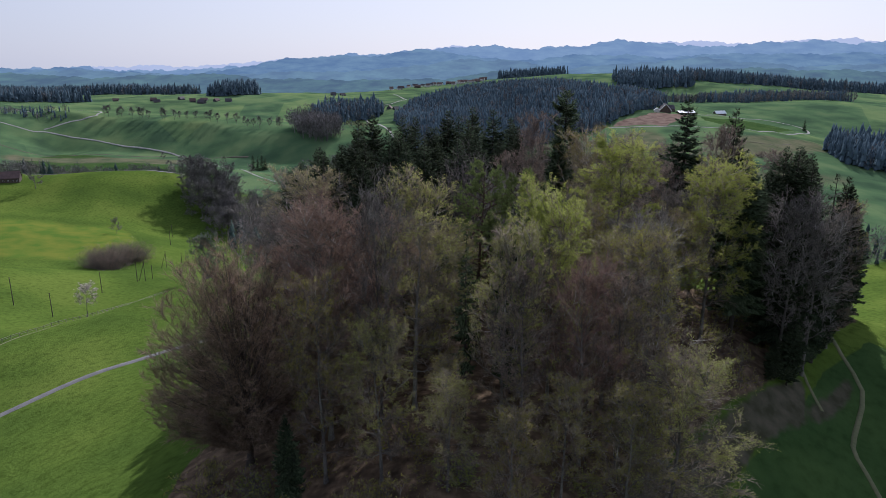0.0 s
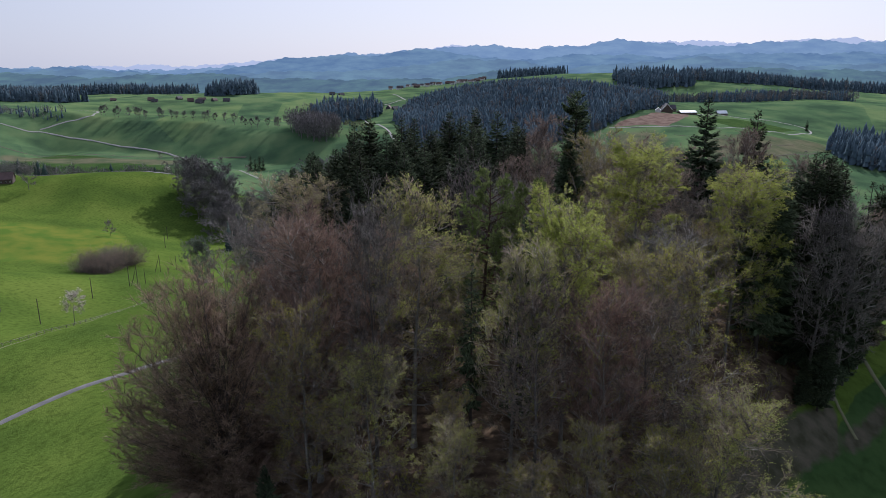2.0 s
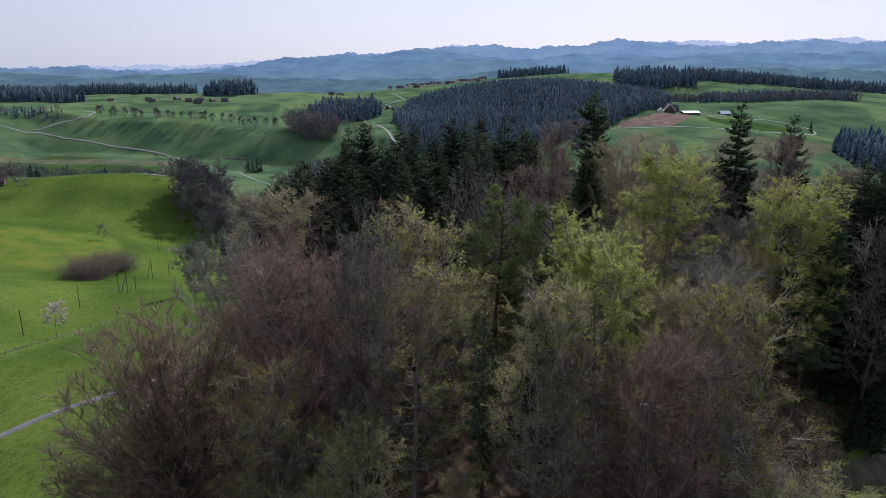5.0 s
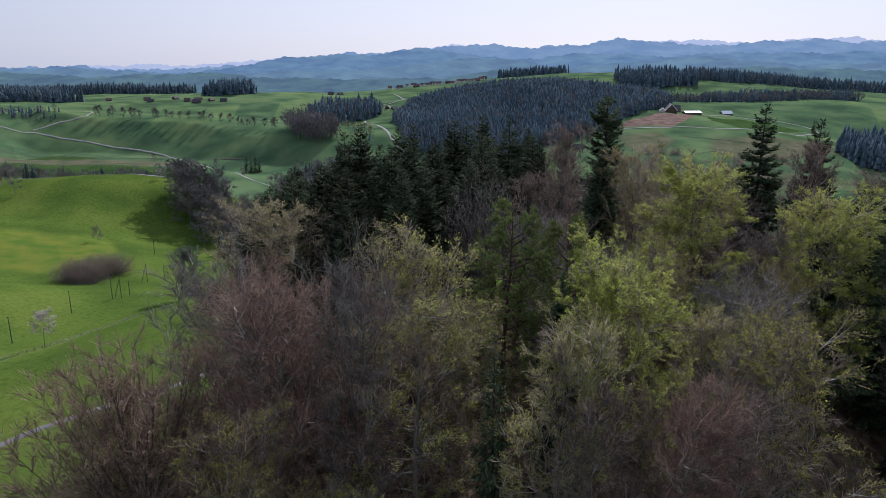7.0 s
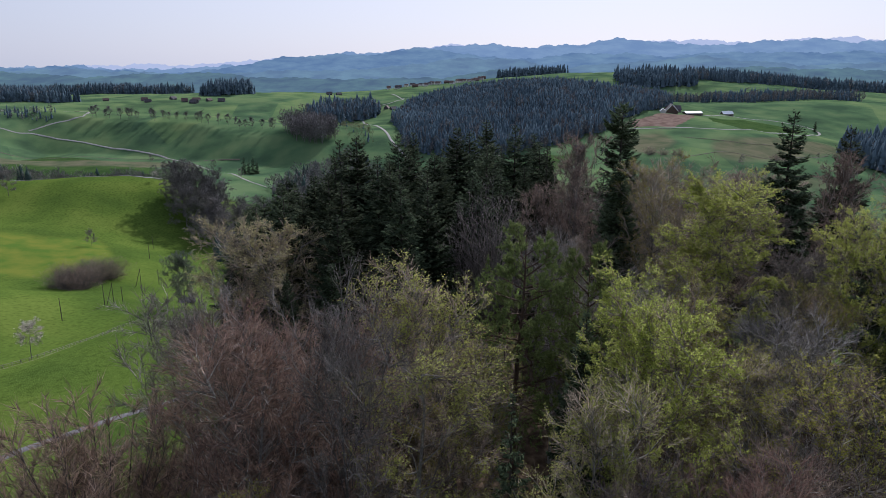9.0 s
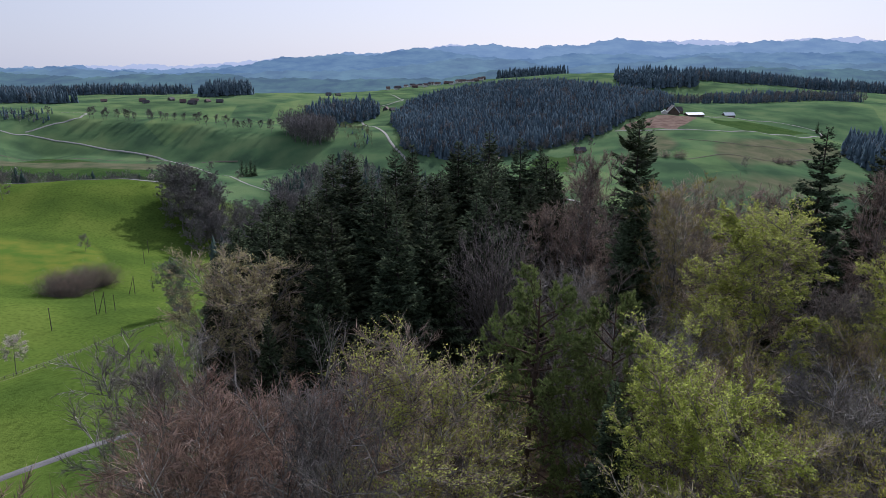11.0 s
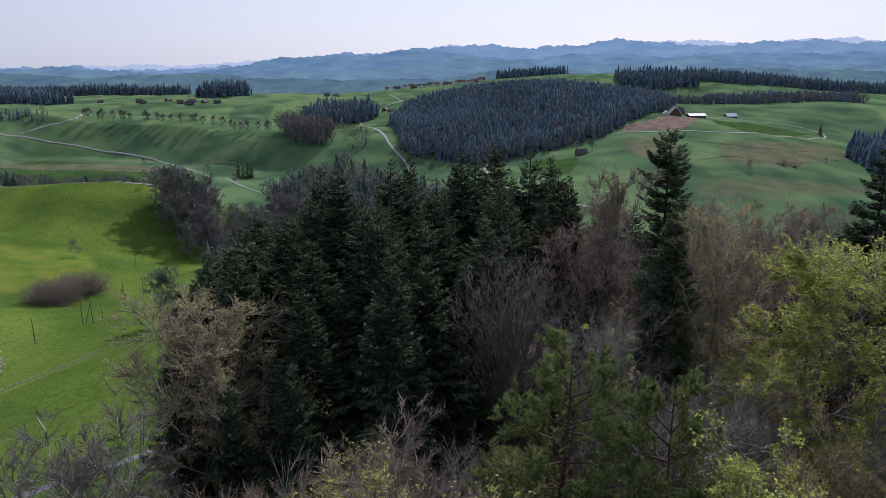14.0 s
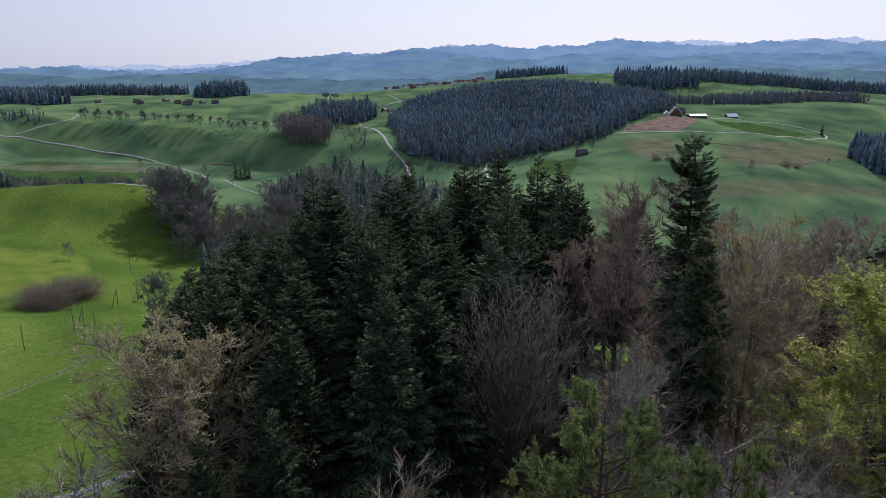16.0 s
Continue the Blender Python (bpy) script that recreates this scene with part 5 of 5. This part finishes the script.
# Single trees in the meadows, near enough to be told apart.
FIELD = {
    "bare": broadleaf("field_tree", 91, 14, 4.6, 0.22, 12, TWIG_GREY, twigs=3, shoots=5, fine_width=0.14, label="leafless tree standing in the meadow"),
    "clump": broadleaf("field_tree", 92, 30, 9.5, 0.08, 20, FAR_TWIGS, twigs=3, shoots=6, fine_width=0.3, label="tall leafless tree of a clump beside the meadow"),
    "blossom": broadleaf("cherry_tree", 93, 13, 4.2, 0.4, 14, TWIG_GREY, BLOSSOM, 2600, 0.3, twigs=3, shoots=4, label="cherry tree in pale blossom beside the fence"),
    "row": broadleaf("row_tree", 94, 18, 4.6, 0.2, 11, FAR_TWIGS, twigs=4, shoots=5, fine_width=0.17, rise_low=38, label="leafless tree of the row along the hill crest"),
}
planted = set()


def place(key, x, y, s=1.0, turn=0.0, wide=1.0, group=""):
    model = FIELD[key]
    m = pose(x, y, float(height(x, y)), 0, 0, turn)
    if key in planted:
        ob = copy_thing(model, m)
    else:
        ob = model
        planted.add(key)
        ob.matrix_basis = m
    ob.scale = (s * wide, s * wide, s)
    if group:
        ob["group"] = group
    return ob


place("bare", -363, 601, 1.7)
place("bare", -246, 500, 0.9, 60)
place("blossom", -133, 240)
r6 = random.Random(6)
for i in range(15):  # the tall grove at the corner of the ravine
    t = i / 14
    place("clump", -236 + 46 * t + r6.uniform(-5, 5), 590 + 60 * r6.random(), r6.uniform(1.05, 1.3), r6.uniform(0, 360), 1.15, group="trees along the ravine")
for i in range(26):  # lower grey trees running down the ravine
    t = i / 25
    place("clump", -196 + 66 * t + r6.uniform(-6, 6), 590 + 50 * t + r6.uniform(-25, 45), r6.uniform(0.8, 1.0), r6.uniform(0, 360), 1.1, group="trees along the ravine")
for i in range(26):
    t = i / 25
    place("row", float(np.interp(t, (0, 0.25, 0.5, 0.75, 1), (-590, -510, -415, -328, -250))) + r6.uniform(-5, 5), float(np.interp(t, (0, 0.25, 0.5, 0.75, 1), (1203, 1190, 1152, 1122, 1078))) + r6.uniform(-4, 4), r6.uniform(0.85, 1.2), r6.uniform(0, 360), 1.1, group="row of trees on the crest")
for x, y in ((-300, 930), (-310, 872), (-226, 800), (-410, 1000)):
    place("bare", x, y, r6.uniform(0.6, 1.1), r6.uniform(0, 360))
for x, y in ((160, 870), (178, 862), (135, 905), (100, 915), (128, 892), (300, 720), (420, 800)):
    place("bare", x, y, r6.uniform(0.55, 1.0), r6.uniform(0, 360))

for x, y, k in ((62, 905, 0.7), (84, 915, 0.85), (98, 905, 0.6), (112, 912, 0.75), (70, 880, 0.55), (-262, 655, 0.7)):
    place("blossom", x, y, k, r6.uniform(0, 360))

bush = shrub("willow_bush", 95, 10.0, TWIG_BROWN, None, 0, "broad leafless willow thicket in the meadow", stems=60, low=0.45)
for k, (x, y, s, turn) in enumerate(((-212, 402, 1.2, 0), (-206, 396, 1.2, 80), (-207, 406, 1.3, 160), (-200, 398, 1.1, 230), (-207, 424, 1.15, 300), (-202, 419, 1.25, 40), (-198, 427, 1.15, 200))):
    ob = copy_thing(bush, pose(x, y, float(height(x, y)), 0, 0, turn)) if k else bush
    ob.matrix_basis = pose(x, y, float(height(x, y)), 0, 0, turn)
    ob.scale = (s, s, s)
    ob["group"] = "willow thicket"

meadow_tree = broadleaf("willow_tree", 96, 27, 7.6, 0.03, 24, TWIG_GREY, LEAF_GREYGREEN, 24000, 0.46, twigs=4, shoots=5, fine_width=0.14, rise_low=30, in_leaf=0.9, label="rounded grey-green willow at the meadow's edge")
meadow_tree.matrix_basis = pose(-126, 352, float(height(-126, 352)))


# ---- poles, fence ----
def power_pole(x, y, tall, strut=False):
    z = float(height(x, y))
    root = tagged(new("power_pole"), "slim dark wooden power pole in the meadow" if not strut else "dark wooden power pole with a slanting strut", "pole", "power line poles")
    root.matrix_basis = pose(x, y, z)
    a = np.array([[0, 0, -0.8], [0, 0, tall * 0.5]])
    b = np.array([[0, 0, tall * 0.5], [0, 0, tall]])
    under("shaft", fast_mesh("shaft", *prisms(a, b, np.array([0.2, 0.17]), np.array([0.17, 0.13]), 8), POLE_WOOD), root)
    if strut:
        under("strut", fast_mesh("strut", *prisms(np.array([[-3.2, -1.2, -0.8]]), np.array([[0, 0, tall * 0.93]]), np.array([0.17]), np.array([0.13]), 8), POLE_WOOD), root)
    under("insulator", fast_mesh("insulator", *prisms(np.array([[-0.5, 0, tall - 0.3]]), np.array([[0.5, 0, tall - 0.3]]), np.array([0.06]), np.array([0.06]), 6), POLE_WOOD), root)
    return root


for x, y, tall, strut in ((-188.7, 283.1, 13, False), (-168, 276, 11, False), (-168, 319, 10.5, False), (-164, 349, 11, False), (-161, 352, 11, True), (-161, 361, 8, False),
                          (-172, 407, 11, True), (-167, 419, 9, False), (-204, 494, 11, False), (-222, 543, 10, False)):
    power_pole(x, y, tall, strut)


def fence(points, label):
    """Posts with two rails along a line; every post and rail is its own piece."""
    root = tagged(new("fence"), label, "fence")
    line = []
    for (x0, y0), (x1, y1) in zip(points, points[1:]):
        n = max(1, round(math.hypot(x1 - x0, y1 - y0) / 3.2))
        line += [(x0 + (x1 - x0) * k / n, y0 + (y1 - y0) * k / n) for k in range(n)]
    post = fast_mesh("post", *prisms(np.array([[0, 0, -0.4]]), np.array([[0, 0, 1.25]]), np.array([0.11]), np.array([0.09]), 6), FENCE_WOOD)
    for k, (x, y) in enumerate(line):
        p = under("post", post, root)
        p.matrix_basis = pose(x, y, float(height(x, y)))
        if k + 1 < len(line):
            x1, y1 = line[k + 1]
            for h in (0.55, 1.05):
                a, b = np.array([[x, y, float(height(x, y)) + h]]), np.array([[x1, y1, float(height(x1, y1)) + h]])
                under("rail", fast_mesh("rail", *prisms(a, b, np.array([0.07]), np.array([0.06]), 4), FENCE_WOOD), root)
    return root


fence([(-147, 170), (-142, 200), (-136, 222), (-131, 240), (-129, 262), (-127, 285), (-122, 305), (-116, 322)], "weathered wooden post-and-rail fence along the meadow lane")
strip("path", [(-144.5, 170), (-139.5, 200), (-133.5, 222), (-128.5, 240), (-126.5, 262), (-124.5, 285), (-119.5, 305), (-113, 325)], 1.0, DRY, "trodden path beside the meadow fence", 0.05, "path")


# ---- farms and village ----
def box(cx, cy, cz, sx, sy, sz):
    bm = bmesh.new()
    bmesh.ops.create_cube(bm, size=1, matrix=Matrix.Translation((cx, cy, cz)) @ Matrix.Diagonal((sx, sy, sz, 1)))
    return bm


def part(name, bm, mat, parent, label=""):
    me = bpy.data.meshes.new(name)
    bm.to_mesh(me)
    bm.free()
    me.materials.append(mat)
    return under(name, me, parent, label)


def gable_roof(length, width, eaves, rise, over=0.6, thick=0.3):
    """Two sloping slabs that meet at the ridge along x."""
    bm = bmesh.new()
    for side in (-1, 1):
        y = side * (width / 2 + over)
        low = eaves - over * rise / (width / 2)
        xs = (-length / 2 - over, length / 2 + over)
        vs = [bm.verts.new(p) for x in xs for p in ((x, 0, eaves + rise), (x, y, low), (x, y, low + thick), (x, 0, eaves + rise + thick))]
        for f in ((0, 1, 5, 4), (1, 2, 6, 5), (2, 3, 7, 6), (3, 0, 4, 7), (0, 3, 2, 1), (4, 5, 6, 7)):
            bm.faces.new([vs[i] for i in f])
    bmesh.ops.recalc_face_normals(bm, faces=bm.faces)
    return bm


def house(name, x, y, turn, length, width, eaves, rise, wall, roof, label, category="house", rows=1, trim=False):
    """A gabled building: walls with gables, roof slabs, windows and a door."""
    root = tagged(new(name), label, category)
    xs, ys = np.array([-1, 1, 1, -1]) * length / 2, np.array([-1, -1, 1, 1]) * width / 2
    c, s = math.cos(radians(turn)), math.sin(radians(turn))
    z = float(height(x + xs * c - ys * s, y + xs * s + ys * c).min())
    root.matrix_basis = pose(x, y, z, 0, 0, turn)
    bm = bmesh.new()
    ring = [(-length / 2, -width / 2), (length / 2, -width / 2), (length / 2, width / 2), (-length / 2, width / 2)]
    foot, head = [bm.verts.new((*p, -1.0)) for p in ring], [bm.verts.new((*p, eaves)) for p in ring]
    g0, g1 = bm.verts.new((-length / 2, 0, eaves + rise)), bm.verts.new((length / 2, 0, eaves + rise))
    bm.faces.new((foot[0], foot[1], head[1], head[0]))
    bm.faces.new((foot[2], foot[3], head[3], head[2]))
    bm.faces.new((foot[1], foot[2], head[2], g1, head[1]))
    bm.faces.new((foot[3], foot[0], head[0], g0, head[3]))
    part("wall", bm, wall, root)
    part("roof", gable_roof(length, width, eaves, rise), roof, root)
    n = max(2, int(length / 3.5))
    for r in range(rows):
        for k in range(n):
            w = part("window", box(-length / 2 + (k + 0.5) * length / n, -width / 2, 1.7 + 2.7 * r, 1.1, 0.16, 1.3), TRIM_WHITE, root)
            part("pane", box(-length / 2 + (k + 0.5) * length / n, -width / 2 - 0.09, 1.7 + 2.7 * r, 0.9, 0.04, 1.1), PANE, w)
    part("door", box(length * 0.5 / n + 1.2, -width / 2 - 0.05, 1.0, 1.1, 0.12, 2.1), TIMBER, root)
    if trim:
        for end in (-1, 1):
            for side in (-1, 1):
                bm = bmesh.new()
                e = end * (length / 2 + 0.65)
                low = eaves - 0.6 * rise / (width / 2)
                vs = [bm.verts.new(p) for p in ((e, 0, eaves + rise + 0.3), (e, side * (width / 2 + 0.6), low + 0.3), (e, side * (width / 2 + 0.6), low - 0.7), (e, 0, eaves + rise - 0.7))]
                f = bm.faces.new(vs)
                ext = bmesh.ops.extrude_face_region(bm, geom=[f])
                bmesh.ops.translate(bm, vec=(end * 0.12, 0, 0), verts=[v for v in ext["geom"] if isinstance(v, bmesh.types.BMVert)])
                part("bargeboard", bm, TRIM_WHITE, root)
    if category == "house":
        part("chimney", box(length * 0.2, width * 0.12, eaves + rise + 0.2, 0.8, 0.8, 1.8), PLASTER, root)
    return root


house("barn", 382, 1094, 8, 26, 14, 4.2, 2.4, TIMBER, ROOF_WHITE, "long low barn with a bright white sheet roof", "barn")
house("farmhouse", 348, 1090, 80, 20, 17, 5.0, 9.5, TIMBER, ROOF_DARK, "dark timber farmhouse with white gable edges", "house", 2, True)
house("shed", 328, 1066, 75, 10, 8, 3.4, 3.0, PLASTER, ROOF_WHITE, "small pale shed beside the farmhouse", "shed")
house("barn", 358, 1112, 5, 22, 12, 4.5, 5.5, TIMBER, ROOF_DARK, "dark roofed barn behind the farmhouse", "barn")
house("farmhouse", 470, 1180, 10, 18, 11, 4.2, 4.0, TIMBER, ROOF_WHITE, "farmhouse with a pale roof on the rise", "house")
house("shed", 161, 842, 15, 12, 8, 3.6, 3.4, TIMBER, ROOF_DARK, "small dark hay barn on the green slope", "shed")
house("shed", -133, 372, 20, 7, 5, 2.2, 1.6, TIMBER, ROOF_DARK, "small dark field shed beside the track", "shed")
house("house", -312, 706, 15, 12, 9, 4.0, 4.2, PLASTER, ROOF_DARK, "small white house with a dark roof behind the crest", "house")
house("barn", -396, 618, 20, 18, 12, 4.2, 5.2, TIMBER, ROOF_TILE, "dark timber barn with a red tiled roof", "barn")
rv = random.Random(9)
for i in range(30):  # the village at the head of the valley
    x, y = -170 + 320 * rv.random() ** 0.9, 2230 + 260 * rv.random()
    house("village_house", x, y, rv.uniform(-40, 40), rv.uniform(12, 20), rv.uniform(9, 12), rv.uniform(4.5, 7), rv.uniform(3.5, 5.5), rv.choice([PLASTER, PLASTER, TIMBER]), rv.choice([ROOF_TILE, ROOF_TILE, ROOF_DARK]), "village house with a tiled roof")["group"] = "village houses"
house("greenhouse", -10, 2700, 5, 60, 22, 4, 3, PLASTER, ROOF_WHITE, "long hall with a bright white roof beyond the village", "hall")
for x, y, t in ((-560, 1560, 20), (-535, 1545, -15), (-510, 1570, 60), (-545, 1590, 5), (-480, 1560, 10), (-640, 1560, 15), (-600, 1600, 60), (-660, 1590, 10), (-760, 1620, 20), (-290, 1850, 5), (-270, 1880, 40), (-100, 1480, 30), (-115, 1500, 80)):
    house("farm_building", x, y, t, rv.uniform(11, 17), rv.uniform(8, 11), rv.uniform(2.4, 3.4), rv.uniform(4, 5.5), HAZED_TIMBER, rv.choice([ROOF_DARK, ROOF_TILE]), "timber farm building with a broad dark roof", "farm building")

# A lone conifer and low thickets in the right-hand fields.
lone = spruce("spruce_tree", 99, 18, 4.2, 0.03, "lone dark conifer beside the farm track", step=1.0)
for x, y, k in ((-247, 886, 1.25), (-241.5, 887, 1.05), (-236.5, 889, 1.3), (-233, 893, 1.0)):
    ob = copy_thing(lone, pose(x, y, float(height(x, y)), 0, 0, 90 * k))
    ob.scale = (k * 0.8, k * 0.8, k)
    tagged(ob, "slim dark conifer beside the slanting track", group="conifers beside the track")
lone.matrix_basis = pose(577, 1102, float(height(577, 1102)))
for k, (x, y, s) in enumerate(((223, 771, 0.8), (236, 766, 0.7), (250, 760, 0.8), (357, 766, 0.7), (369, 768, 0.6))):
    ob = copy_thing(bush, pose(x, y, float(height(x, y)), 0, 0, 70 * k))
    ob.scale = (s, s, s)
    tagged(ob, "low leafless thicket in the field", group="field thickets")
